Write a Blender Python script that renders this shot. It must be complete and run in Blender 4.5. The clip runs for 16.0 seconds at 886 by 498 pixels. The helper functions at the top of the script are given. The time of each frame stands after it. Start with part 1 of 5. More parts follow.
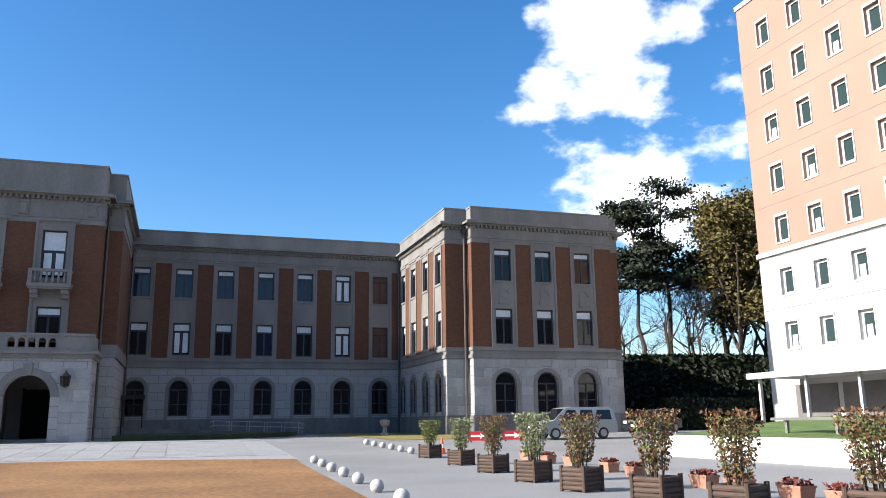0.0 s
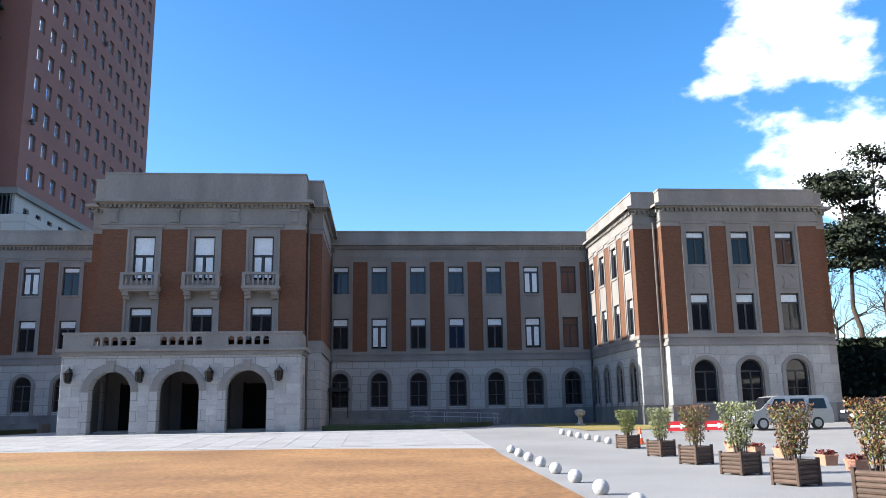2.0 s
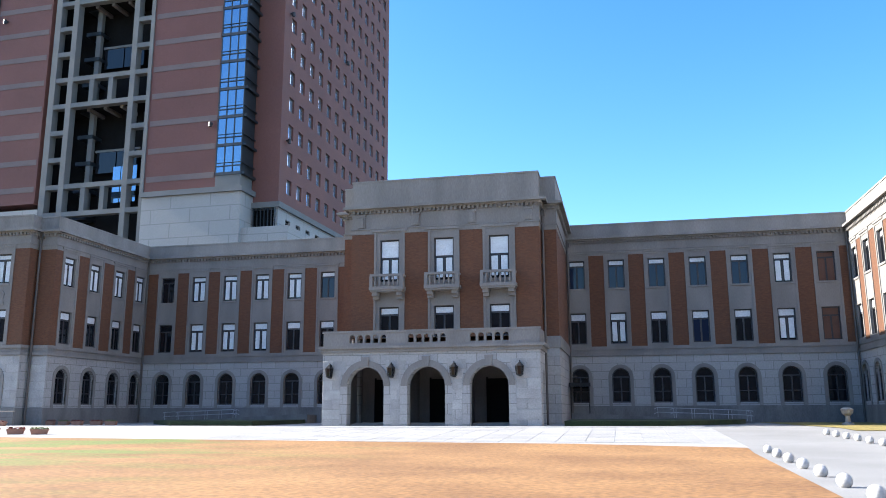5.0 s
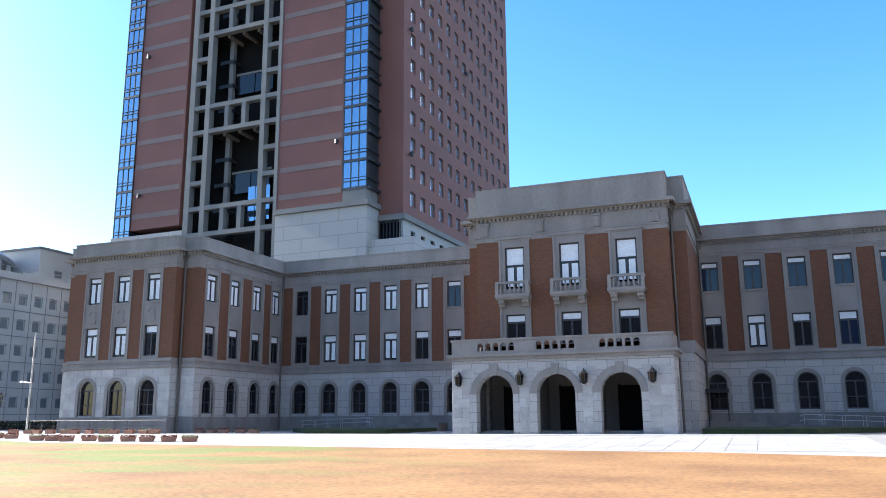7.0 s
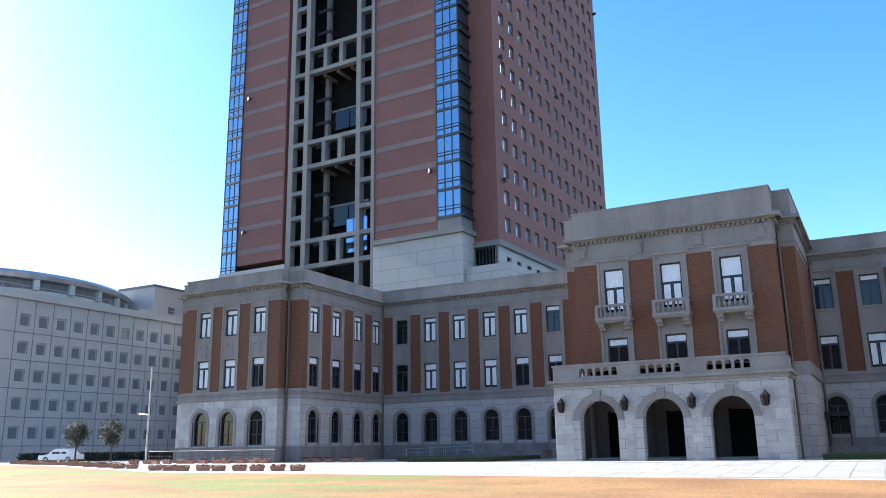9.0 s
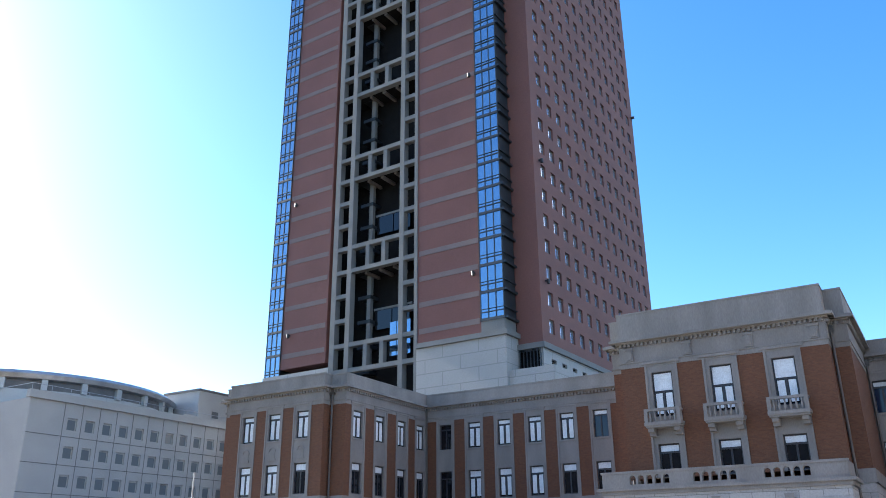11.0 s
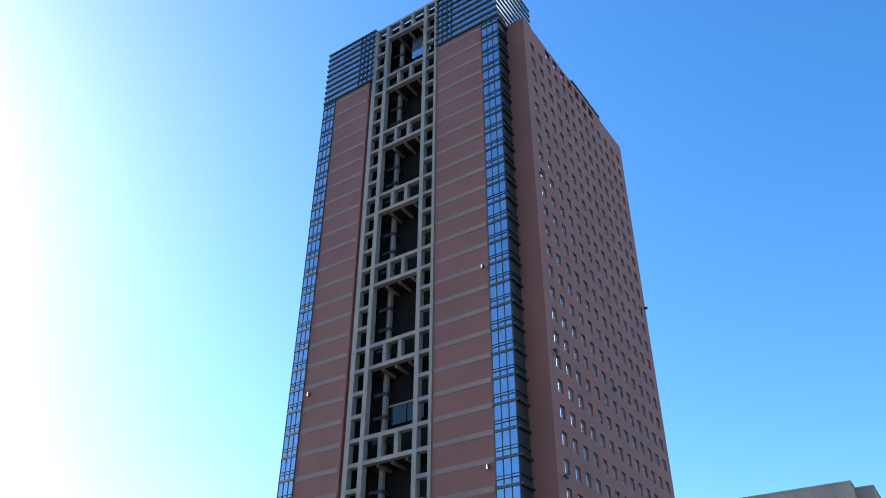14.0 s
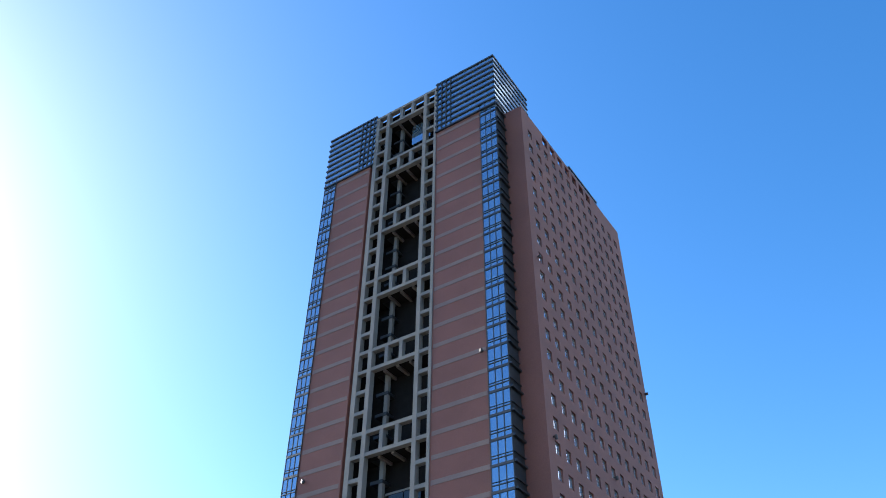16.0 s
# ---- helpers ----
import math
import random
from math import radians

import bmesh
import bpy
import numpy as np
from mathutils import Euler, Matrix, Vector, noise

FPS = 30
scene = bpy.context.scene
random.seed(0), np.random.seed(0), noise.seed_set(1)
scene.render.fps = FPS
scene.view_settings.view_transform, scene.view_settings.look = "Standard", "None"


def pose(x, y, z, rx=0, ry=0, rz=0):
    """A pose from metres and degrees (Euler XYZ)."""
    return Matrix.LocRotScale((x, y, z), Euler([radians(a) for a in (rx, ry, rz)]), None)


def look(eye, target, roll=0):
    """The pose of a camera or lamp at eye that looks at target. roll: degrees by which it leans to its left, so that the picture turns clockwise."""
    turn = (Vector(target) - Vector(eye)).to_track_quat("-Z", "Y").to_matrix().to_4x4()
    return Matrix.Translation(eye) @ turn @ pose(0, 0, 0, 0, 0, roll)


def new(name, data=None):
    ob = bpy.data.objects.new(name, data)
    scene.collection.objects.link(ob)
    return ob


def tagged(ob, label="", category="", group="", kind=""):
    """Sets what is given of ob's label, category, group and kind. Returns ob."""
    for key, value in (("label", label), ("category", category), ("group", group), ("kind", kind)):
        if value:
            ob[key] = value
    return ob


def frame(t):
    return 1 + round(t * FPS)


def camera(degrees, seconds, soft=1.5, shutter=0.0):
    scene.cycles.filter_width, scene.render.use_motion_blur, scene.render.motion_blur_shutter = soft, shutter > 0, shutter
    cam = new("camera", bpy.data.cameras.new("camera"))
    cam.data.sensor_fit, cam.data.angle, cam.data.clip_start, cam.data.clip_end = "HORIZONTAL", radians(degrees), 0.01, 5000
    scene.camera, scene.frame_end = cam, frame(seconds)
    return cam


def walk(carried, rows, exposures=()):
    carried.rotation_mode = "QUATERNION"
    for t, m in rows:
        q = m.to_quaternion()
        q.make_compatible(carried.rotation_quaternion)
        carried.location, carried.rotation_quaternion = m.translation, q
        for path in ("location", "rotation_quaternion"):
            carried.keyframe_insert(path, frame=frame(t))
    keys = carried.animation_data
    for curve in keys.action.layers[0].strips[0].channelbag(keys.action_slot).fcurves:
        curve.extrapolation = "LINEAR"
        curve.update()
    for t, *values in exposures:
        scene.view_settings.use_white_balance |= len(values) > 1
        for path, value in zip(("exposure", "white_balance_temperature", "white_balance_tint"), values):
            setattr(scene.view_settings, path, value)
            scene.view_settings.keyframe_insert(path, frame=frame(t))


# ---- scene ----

# camera and walk: stands on the forecourt, pans left, then tilts up
cam = camera(57.4, 16.0, soft=0.95)
YAW = 18.0
PATH = [
    (0.0, 0.2, 11.9, 0.71), (0.5, 3.6, 11.61, 0.83), (1.0, 6.98, 11.48, 0.9), (1.5, 10.33, 11.43, 0.94),
    (2.0, 13.63, 11.42, 0.89), (2.5, 16.91, 11.41, 0.77), (3.0, 19.97, 11.39, 0.64), (3.5, 22.83, 11.34, 0.45),
    (4.0, 25.49, 11.25, 0.28), (6.5, 37.03, 11.63, 0.34), (7.0, 39.31, 11.82, 0.37), (7.5, 41.47, 12.07, 0.5),
    (8.0, 43.39, 12.44, 0.61), (8.5, 45.07, 12.92, 0.72), (11.0, 49.45, 21.02, 0.41), (11.5, 49.78, 23.56, 0.27),
    (12.0, 50.06, 26.07, 0.1), (12.5, 50.24, 28.5, -0.08), (13.0, 50.34, 30.69, -0.14), (13.5, 50.3, 32.63, -0.22),
    (14.0, 50.24, 34.36, -0.28), (14.5, 50.15, 36.05, -0.34), (15.0, 50.1, 37.67, -0.36), (15.5, 50.0, 39.19, -0.47),
    (16.0, 49.95, 40.26, -0.48),
]

walk(cam, [(t, pose(0, 0, 1.5, 90 + p, r, y - YAW)) for t, y, p, r in PATH],
     exposures=[(0.0, 1.2), (1.5, 1.5), (3.5, 1.84), (7.0, 2.05), (8.5, 2.02), (12.0, 1.92), (16.0, 1.8)])

# light: low winter sun from beyond the left end of the facade
SUN_AZ, SUN_EL = -89.0, 27.5      # degrees from the facade's inward normal, to the right
sun_dir = Vector((math.sin(radians(SUN_AZ)) * math.cos(radians(SUN_EL)),
                  math.cos(radians(SUN_AZ)) * math.cos(radians(SUN_EL)), math.sin(radians(SUN_EL))))
sun = new("sun", bpy.data.lights.new("sun", "SUN"))
sun.data.energy, sun.data.angle, sun.data.color = 5.0, radians(0.5), (1.0, 0.95, 0.86)
sun.matrix_world = look((0, 0, 60), tuple(Vector((0, 0, 60)) - sun_dir))

world = bpy.data.worlds.new("world")
scene.world = world
world.use_nodes = True
wn, wl = world.node_tree.nodes, world.node_tree.links
wn.clear()
sky = wn.new("ShaderNodeTexSky")
sky.sky_type, sky.sun_disc = "NISHITA", False
sky.sun_elevation, sky.sun_rotation = radians(SUN_EL), radians(SUN_AZ)
sky.air_density, sky.dust_density, sky.ozone_density = 1.0, 0.7, 3.0
tc = wn.new("ShaderNodeTexCoord")
sat = wn.new("ShaderNodeHueSaturation")
sat.inputs["Saturation"].default_value = 1.3
sat.inputs["Hue"].default_value = 0.503
wl.new(sky.outputs[0], sat.inputs["Color"])


def wmath(op, a, b=None, clamp=False):
    n = wn.new("ShaderNodeMath")
    n.operation, n.use_clamp = op, clamp
    for i, v in enumerate((a, b)):
        if v is None:
            continue
        if isinstance(v, (int, float)):
            n.inputs[i].default_value = v
        else:
            wl.new(v, n.inputs[i])
    return n.outputs[0]


# cumulus over the right-hand side
sep = wn.new("ShaderNodeSeparateXYZ")
wl.new(tc.outputs["Generated"], sep.inputs[0])
mapn = wn.new("ShaderNodeMapping")
mapn.inputs["Scale"].default_value = (1.0, 1.0, 1.7)
mapn.inputs["Location"].default_value = (0.32, 0.1, 0.05)
wl.new(tc.outputs["Generated"], mapn.inputs[0])
cn = wn.new("ShaderNodeTexNoise")
cn.inputs["Scale"].default_value, cn.inputs["Detail"].default_value, cn.inputs["Roughness"].default_value = 5.0, 9.0, 0.56
wl.new(mapn.outputs[0], cn.inputs["Vector"])
az = wmath("ARCTAN2", sep.outputs[0], sep.outputs[1])
ramp = wn.new("ShaderNodeMapRange")
ramp.inputs[1].default_value, ramp.inputs[2].default_value = 0.22, 0.50
ramp.inputs[3].default_value, ramp.inputs[4].default_value = -0.42, 0.035
wl.new(az, ramp.inputs[0])
low = wn.new("ShaderNodeMapRange")
low.inputs[1].default_value, low.inputs[2].default_value = 0.10, 0.24
low.inputs[3].default_value, low.inputs[4].default_value = -0.22, 0.0
wl.new(sep.outputs[2], low.inputs[0])
east = wn.new("ShaderNodeMapRange")
east.inputs[1].default_value, east.inputs[2].default_value = 0.9, 1.5
east.inputs[3].default_value, east.inputs[4].default_value = 0.0, -0.07
wl.new(az, east.inputs[0])
dens = wmath("ADD", wmath("ADD", wmath("ADD", cn.outputs[0], ramp.outputs[0]), east.outputs[0]), low.outputs[0])
mask = wn.new("ShaderNodeMapRange")
mask.interpolation_type = "SMOOTHSTEP"
mask.inputs[1].default_value, mask.inputs[2].default_value = 0.49, 0.60
wl.new(dens, mask.inputs[0])
mix = wn.new("ShaderNodeMix")
mix.data_type = "RGBA"
mix.inputs["B"].default_value = (7.0, 7.3, 7.8, 1)
wl.new(mask.outputs[0], mix.inputs["Factor"])
wl.new(sat.outputs[0], mix.inputs["A"])
bg = wn.new("ShaderNodeBackground")
bg.inputs["Strength"].default_value = 0.10
wl.new(mix.outputs["Result"], bg.inputs["Color"])
wo = wn.new("ShaderNodeOutputWorld")
wl.new(bg.outputs[0], wo.inputs[0])


# materials
def material(name, colour, rough=0.8, metal=0.0, var=0.25, scale=0.6, grain=0.15, grain_scale=18.0, bump=0.15,
             second=None, stretch=(1, 1, 1), island=0.0, spec=0.5):
    """A surface with broad stains, fine grain and a little relief."""
    m = bpy.data.materials.new(name)
    m.use_nodes = True
    nt = m.node_tree
    b = nt.nodes["Principled BSDF"]
    b.inputs["Roughness"].default_value, b.inputs["Metallic"].default_value = rough, metal
    b.inputs["Specular IOR Level"].default_value = spec
    geo = nt.nodes.new("ShaderNodeNewGeometry")
    mp = nt.nodes.new("ShaderNodeMapping")
    mp.inputs["Scale"].default_value = stretch
    nt.links.new(geo.outputs["Position"], mp.inputs[0])
    n1, n2 = nt.nodes.new("ShaderNodeTexNoise"), nt.nodes.new("ShaderNodeTexNoise")
    n1.inputs["Scale"].default_value, n1.inputs["Detail"].default_value = scale, 5
    n2.inputs["Scale"].default_value, n2.inputs["Detail"].default_value = grain_scale, 3
    nt.links.new(mp.outputs[0], n1.inputs["Vector"])
    nt.links.new(mp.outputs[0], n2.inputs["Vector"])
    dark = second or tuple(c * (1 - var) for c in colour)
    r = nt.nodes.new("ShaderNodeMapRange")
    r.inputs[1].default_value, r.inputs[2].default_value = 0.35, 0.65
    nt.links.new(n1.outputs[0], r.inputs[0])
    mx = nt.nodes.new("ShaderNodeMix")
    mx.data_type = "RGBA"
    mx.inputs["A"].default_value, mx.inputs["B"].default_value = (*dark, 1), (*colour, 1)
    nt.links.new(r.outputs[0], mx.inputs["Factor"])
    hs = nt.nodes.new("ShaderNodeHueSaturation")
    nt.links.new(mx.outputs["Result"], hs.inputs["Color"])
    r2 = nt.nodes.new("ShaderNodeMapRange")
    r2.inputs[1].default_value, r2.inputs[2].default_value = 0.3, 0.7
    r2.inputs[3].default_value, r2.inputs[4].default_value = 1 - grain, 1 + grain
    nt.links.new(n2.outputs[0], r2.inputs[0])
    val = r2.outputs[0]
    if island:
        info = nt.nodes.new("ShaderNodeObjectInfo")
        ad = nt.nodes.new("ShaderNodeMath")
        ad.operation = "ADD"
        nt.links.new(info.outputs["Random"], ad.inputs[0])
        nt.links.new(geo.outputs["Random Per Island"], ad.inputs[1])
        fr = nt.nodes.new("ShaderNodeMath")
        fr.operation = "FRACT"
        nt.links.new(ad.outputs[0], fr.inputs[0])
        r3 = nt.nodes.new("ShaderNodeMapRange")
        r3.inputs[3].default_value, r3.inputs[4].default_value = 1 - island, 1 + island
        nt.links.new(fr.outputs[0], r3.inputs[0])
        mu = nt.nodes.new("ShaderNodeMath")
        mu.operation = "MULTIPLY"
        nt.links.new(val, mu.inputs[0])
        nt.links.new(r3.outputs[0], mu.inputs[1])
        val = mu.outputs[0]
    nt.links.new(val, hs.inputs["Value"])
    nt.links.new(hs.outputs[0], b.inputs["Base Color"])
    if bump:
        bn = nt.nodes.new("ShaderNodeBump")
        bn.inputs["Strength"].default_value, bn.inputs["Distance"].default_value = bump, 0.03
        nt.links.new(n2.outputs[0], bn.inputs["Height"])
        nt.links.new(bn.outputs[0], b.inputs["Normal"])
    return m


def coursed(name, c1, c2, mortar, bw, bh, joint, rough=0.85, bump=0.4):
    """Small units in running bond on upright walls of either direction."""
    m = material(name, c1, rough, var=0.12, scale=0.25, grain=0.1, grain_scale=9.0, bump=0)
    nt = m.node_tree
    b = nt.nodes["Principled BSDF"]
    hs = b.inputs["Base Color"].links[0].from_node
    mx = hs.inputs["Color"].links[0].from_node
    geo = nt.nodes.new("ShaderNodeNewGeometry")
    sp = nt.nodes.new("ShaderNodeSeparateXYZ")
    nt.links.new(geo.outputs["Position"], sp.inputs[0])
    ad = nt.nodes.new("ShaderNodeMath")
    ad.operation = "ADD"
    nt.links.new(sp.outputs[0], ad.inputs[0])
    nt.links.new(sp.outputs[1], ad.inputs[1])
    cb = nt.nodes.new("ShaderNodeCombineXYZ")
    nt.links.new(ad.outputs[0], cb.inputs[0])
    nt.links.new(sp.outputs[2], cb.inputs[1])
    br = nt.nodes.new("ShaderNodeTexBrick")
    br.inputs["Scale"].default_value = 1.0
    br.inputs["Brick Width"].default_value, br.inputs["Row Height"].default_value = bw, bh
    br.inputs["Mortar Size"].default_value = joint
    br.inputs["Color1"].default_value, br.inputs["Color2"].default_value = (*c1, 1), (*c2, 1)
    br.inputs["Mortar"].default_value = (*mortar, 1)
    nt.links.new(cb.outputs[0], br.inputs["Vector"])
    m2 = nt.nodes.new("ShaderNodeMix")
    m2.data_type, m2.blend_type = "RGBA", "MULTIPLY"
    m2.inputs["Factor"].default_value = 0.5
    nt.links.new(br.outputs["Color"], m2.inputs["A"])
    nt.links.new(mx.outputs["Result"], m2.inputs["B"])
    gain = nt.nodes.new("ShaderNodeMix")
    gain.data_type, gain.blend_type = "RGBA", "MIX"
    gain.inputs["Factor"].default_value = 0.35
    nt.links.new(br.outputs["Color"], gain.inputs["A"])
    nt.links.new(mx.outputs["Result"], gain.inputs["B"])
    nt.links.new(gain.outputs["Result"], hs.inputs["Color"])
    bn = nt.nodes.new("ShaderNodeBump")
    bn.inputs["Strength"].default_value, bn.inputs["Distance"].default_value = bump, 0.02
    bn.invert = True
    nt.links.new(br.outputs["Fac"], bn.inputs["Height"])
    nt.links.new(bn.outputs[0], b.inputs["Normal"])
    return m


def glass(name, tint, rough=0.04):
    m = bpy.data.materials.new(name)
    m.use_nodes = True
    nt = m.node_tree
    b = nt.nodes["Principled BSDF"]
    b.inputs["Base Color"].default_value = (*tint, 1)
    b.inputs["Roughness"].default_value = rough
    b.inputs["Specular IOR Level"].default_value = 0.4
    b.inputs["IOR"].default_value = 1.5
    n = nt.nodes.new("ShaderNodeTexNoise")
    n.inputs["Scale"].default_value = 0.8
    g = nt.nodes.new("ShaderNodeNewGeometry")
    nt.links.new(g.outputs["Position"], n.inputs["Vector"])
    bn = nt.nodes.new("ShaderNodeBump")
    bn.inputs["Strength"].default_value, bn.inputs["Distance"].default_value = 0.08, 0.02
    nt.links.new(n.outputs[0], bn.inputs["Height"])
    nt.links.new(bn.outputs[0], b.inputs["Normal"])
    return m


BRICK = coursed("brick_facing", (0.13, 0.052, 0.025), (0.078, 0.031, 0.015), (0.085, 0.046, 0.029), 0.22, 0.072, 0.008)
STONE = coursed("ashlar_stone", (0.335, 0.333, 0.332), (0.275, 0.273, 0.272), (0.09, 0.086, 0.083), 1.25, 0.62, 0.018, bump=0.6)
TRIM = material("dressed_stone", (0.205, 0.194, 0.186), 0.85, var=0.22, scale=0.7, stretch=(1, 1, 0.35), grain=0.1)
CONC = material("parapet_concrete", (0.225, 0.214, 0.205), 0.9, var=0.28, scale=0.5, stretch=(1.2, 1.2, 0.25), grain=0.12)
BLOCK = material("stone_block_face", (0.345, 0.343, 0.342), 0.85, var=0.22, scale=0.9, grain=0.12, grain_scale=14, bump=0.3, island=0.13)
SLAB = material("granite_slab", (0.29, 0.29, 0.295), 0.75, var=0.12, scale=0.5, grain=0.1, grain_scale=8, island=0.09)
DARKSTONE = material("dark_plinth_stone", (0.17, 0.168, 0.168), 0.85, var=0.35, scale=0.9, stretch=(1, 1, 0.4), grain=0.15)
# dark green with the building's shade worked into it
SHADEGREEN = material("groundcover_shade_green", (0.03, 0.045, 0.014), 0.95, var=0.4, scale=1.2, grain=0.4)
# blue of the distance haze is part of this base colour
RIDGE = material("haze_blue_ridge", (0.13, 0.17, 0.26), 0.95, var=0.25, scale=0.006, bump=0)
BLACKFRAME = material("dark_window_frame", (0.025, 0.025, 0.03), 0.5, var=0.2)
PANE = glass("window_glass", (0.008, 0.009, 0.012))
BLUEPANE = glass("blue_window_glass", (0.01, 0.018, 0.042))
BLIND = material("white_blind", (0.62, 0.66, 0.70), 0.7, var=0.12, scale=1.5)
SHUTTER = material("brown_shutter", (0.11, 0.05, 0.032), 0.7, var=0.3)
# near-black: the shade of voids and doorways is put into this colour
SHADEBLACK = material("interior_shade_black", (0.012, 0.012, 0.013), 0.9, spec=0.1)
PIPE = material("downpipe_metal", (0.10, 0.09, 0.085), 0.5, metal=0.4)
TOWERBRICK = material("tower_tile", (0.168, 0.07, 0.059), 0.75, var=0.14, scale=0.12, grain=0.08, grain_scale=5.0, bump=0.1)
TOWERGREY = material("tower_precast", (0.16, 0.165, 0.165), 0.8, var=0.15, scale=0.3)
PODIUM = coursed("podium_stone", (0.33, 0.325, 0.32), (0.31, 0.305, 0.30), (0.2, 0.197, 0.195), 6.0, 2.1, 0.07, bump=0.4)
CURTAIN = glass("curtain_wall_glass", (0.05, 0.14, 0.34), 0.02)
CURTAIN.node_tree.nodes["Principled BSDF"].inputs["Metallic"].default_value = 0.75
CURTAIN.node_tree.nodes["Principled BSDF"].inputs["Base Color"].default_value = (0.20, 0.32, 0.44, 1)
TOWERBAND = material("tower_band", (0.165, 0.125, 0.122), 0.8, var=0.12, scale=0.3)
MULLION = material("curtain_mullion", (0.04, 0.05, 0.06), 0.45, metal=0.5)
PINK = material("salmon_tile", (0.34, 0.19, 0.145), 0.75, var=0.1, scale=0.2)
WHITE = material("white_cladding", (0.46, 0.455, 0.45), 0.7, var=0.1, scale=0.25)
OFFICE = material("beige_cladding", (0.40, 0.375, 0.36), 0.8, var=0.1, scale=0.2)
OFFICEDARK = material("grey_cladding", (0.16, 0.15, 0.15), 0.8)
LAWN = material("dry_lawn", (0.25, 0.128, 0.046), 0.95, second=(0.155, 0.07, 0.022), scale=0.22, grain=0.32, grain_scale=7.0, bump=0.6)
nt = LAWN.node_tree
lb = nt.nodes["Principled BSDF"]
lh = lb.inputs["Base Color"].links[0].from_node
lc = lh.inputs["Color"].links[0].from_socket
gp = nt.nodes.new("ShaderNodeNewGeometry")
gm = nt.nodes.new("ShaderNodeMapping")
gm.inputs["Scale"].default_value = (0.09, 0.30, 1.0)
gm.inputs["Rotation"].default_value = (0, 0, radians(27))
gn = nt.nodes.new("ShaderNodeTexNoise")
gn.inputs["Scale"].default_value, gn.inputs["Detail"].default_value, gn.inputs["Roughness"].default_value = 1.0, 6, 0.65
gr = nt.nodes.new("ShaderNodeMapRange")
gr.inputs[1].default_value, gr.inputs[2].default_value, gr.inputs[4].default_value = 0.47, 0.58, 0.95
gx = nt.nodes.new("ShaderNodeMix")
gx.data_type = "RGBA"
gx.inputs["B"].default_value = (0.10, 0.135, 0.022, 1)
nt.links.new(gp.outputs["Position"], gm.inputs[0])
nt.links.new(gm.outputs[0], gn.inputs["Vector"])
nt.links.new(gn.outputs[0], gr.inputs[0])
gs = nt.nodes.new("ShaderNodeSeparateXYZ")
nt.links.new(gp.outputs["Position"], gs.inputs[0])
ge = nt.nodes.new("ShaderNodeMapRange")
ge.inputs[1].default_value, ge.inputs[2].default_value, ge.inputs[3].default_value, ge.inputs[4].default_value = -18.0, -7.0, 1.0, 0.0
nt.links.new(gs.outputs[0], ge.inputs[0])
gk = nt.nodes.new("ShaderNodeMath")
gk.operation = "MULTIPLY"
nt.links.new(gr.outputs[0], gk.inputs[0])
nt.links.new(ge.outputs[0], gk.inputs[1])
nt.links.new(gk.outputs[0], gx.inputs["Factor"])
nt.links.new(lc, gx.inputs["A"])
nt.links.new(gx.outputs["Result"], lh.inputs["Color"])
GREEN = material("green_grass", (0.10, 0.17, 0.035), 0.95, var=0.45, scale=0.9, grain=0.4, grain_scale=14.0, bump=0.6)
YGRASS = material("yellow_grass", (0.24, 0.19, 0.05), 0.95, var=0.3, scale=0.5, grain=0.3, grain_scale=8.0, bump=0.5)
PAVE = material("granite_paving", (0.29, 0.29, 0.295), 0.75, var=0.12, scale=0.35, grain=0.1, grain_scale=6.0)
ASPHALT = material("dark_asphalt", (0.07, 0.07, 0.072), 0.9)
ROAD = material("pale_asphalt", (0.225, 0.225, 0.228), 0.85, var=0.2, scale=0.25, grain=0.12, grain_scale=25.0)
WALLWHITE = material("white_render", (0.62, 0.61, 0.60), 0.75, var=0.12, scale=0.8, stretch=(1, 1, 0.4))
BALL = material("white_stone_ball", (0.45, 0.445, 0.44), 0.7, var=0.2, scale=6)
TIMBER = material("dark_timber", (0.075, 0.045, 0.032), 0.8, var=0.35, scale=3, stretch=(1, 1, 6), island=0.2)
TERRA = material("terracotta", (0.36, 0.18, 0.12), 0.85, var=0.2, scale=5)
SOIL = material("soil", (0.06, 0.045, 0.03), 0.95)
FLOWER = material("red_flowers", (0.18, 0.036, 0.024), 0.8, var=0.4, scale=14, island=0.4)
LEAFG = material("green_leaf", (0.13, 0.15, 0.035), 0.6, var=0.4, scale=3, island=0.45)
LEAFR = material("russet_leaf", (0.15, 0.068, 0.024), 0.6, var=0.4, scale=3, island=0.5)
LEAFP = material("pale_leaf", (0.22, 0.24, 0.12), 0.6, var=0.4, scale=3, island=0.4)
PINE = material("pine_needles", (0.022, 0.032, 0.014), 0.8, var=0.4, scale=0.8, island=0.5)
OLIVE = material("olive_leaf", (0.14, 0.108, 0.028), 0.8, var=0.4, scale=0.6, island=0.5)
BARK = material("bark", (0.075, 0.055, 0.042), 0.95, var=0.4, scale=2, stretch=(3, 3, 0.6))
# earth set near-black so that the bank's shade sits in the colour
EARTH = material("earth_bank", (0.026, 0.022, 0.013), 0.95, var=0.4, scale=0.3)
STEEL = material("galvanised_steel", (0.42, 0.42, 0.43), 0.4, metal=0.7)
SILVER = material("silver_paint", (0.40, 0.40, 0.41), 0.3, metal=0.4, var=0.04, bump=0)
NAVY = material("dark_car_paint", (0.012, 0.014, 0.02), 0.2, var=0.1, bump=0)
RUBBER = material("tyre_rubber", (0.02, 0.02, 0.02), 0.9)
LAMPGLASS = material("clear_lamp_lens", (0.7, 0.7, 0.72), 0.15, bump=0)
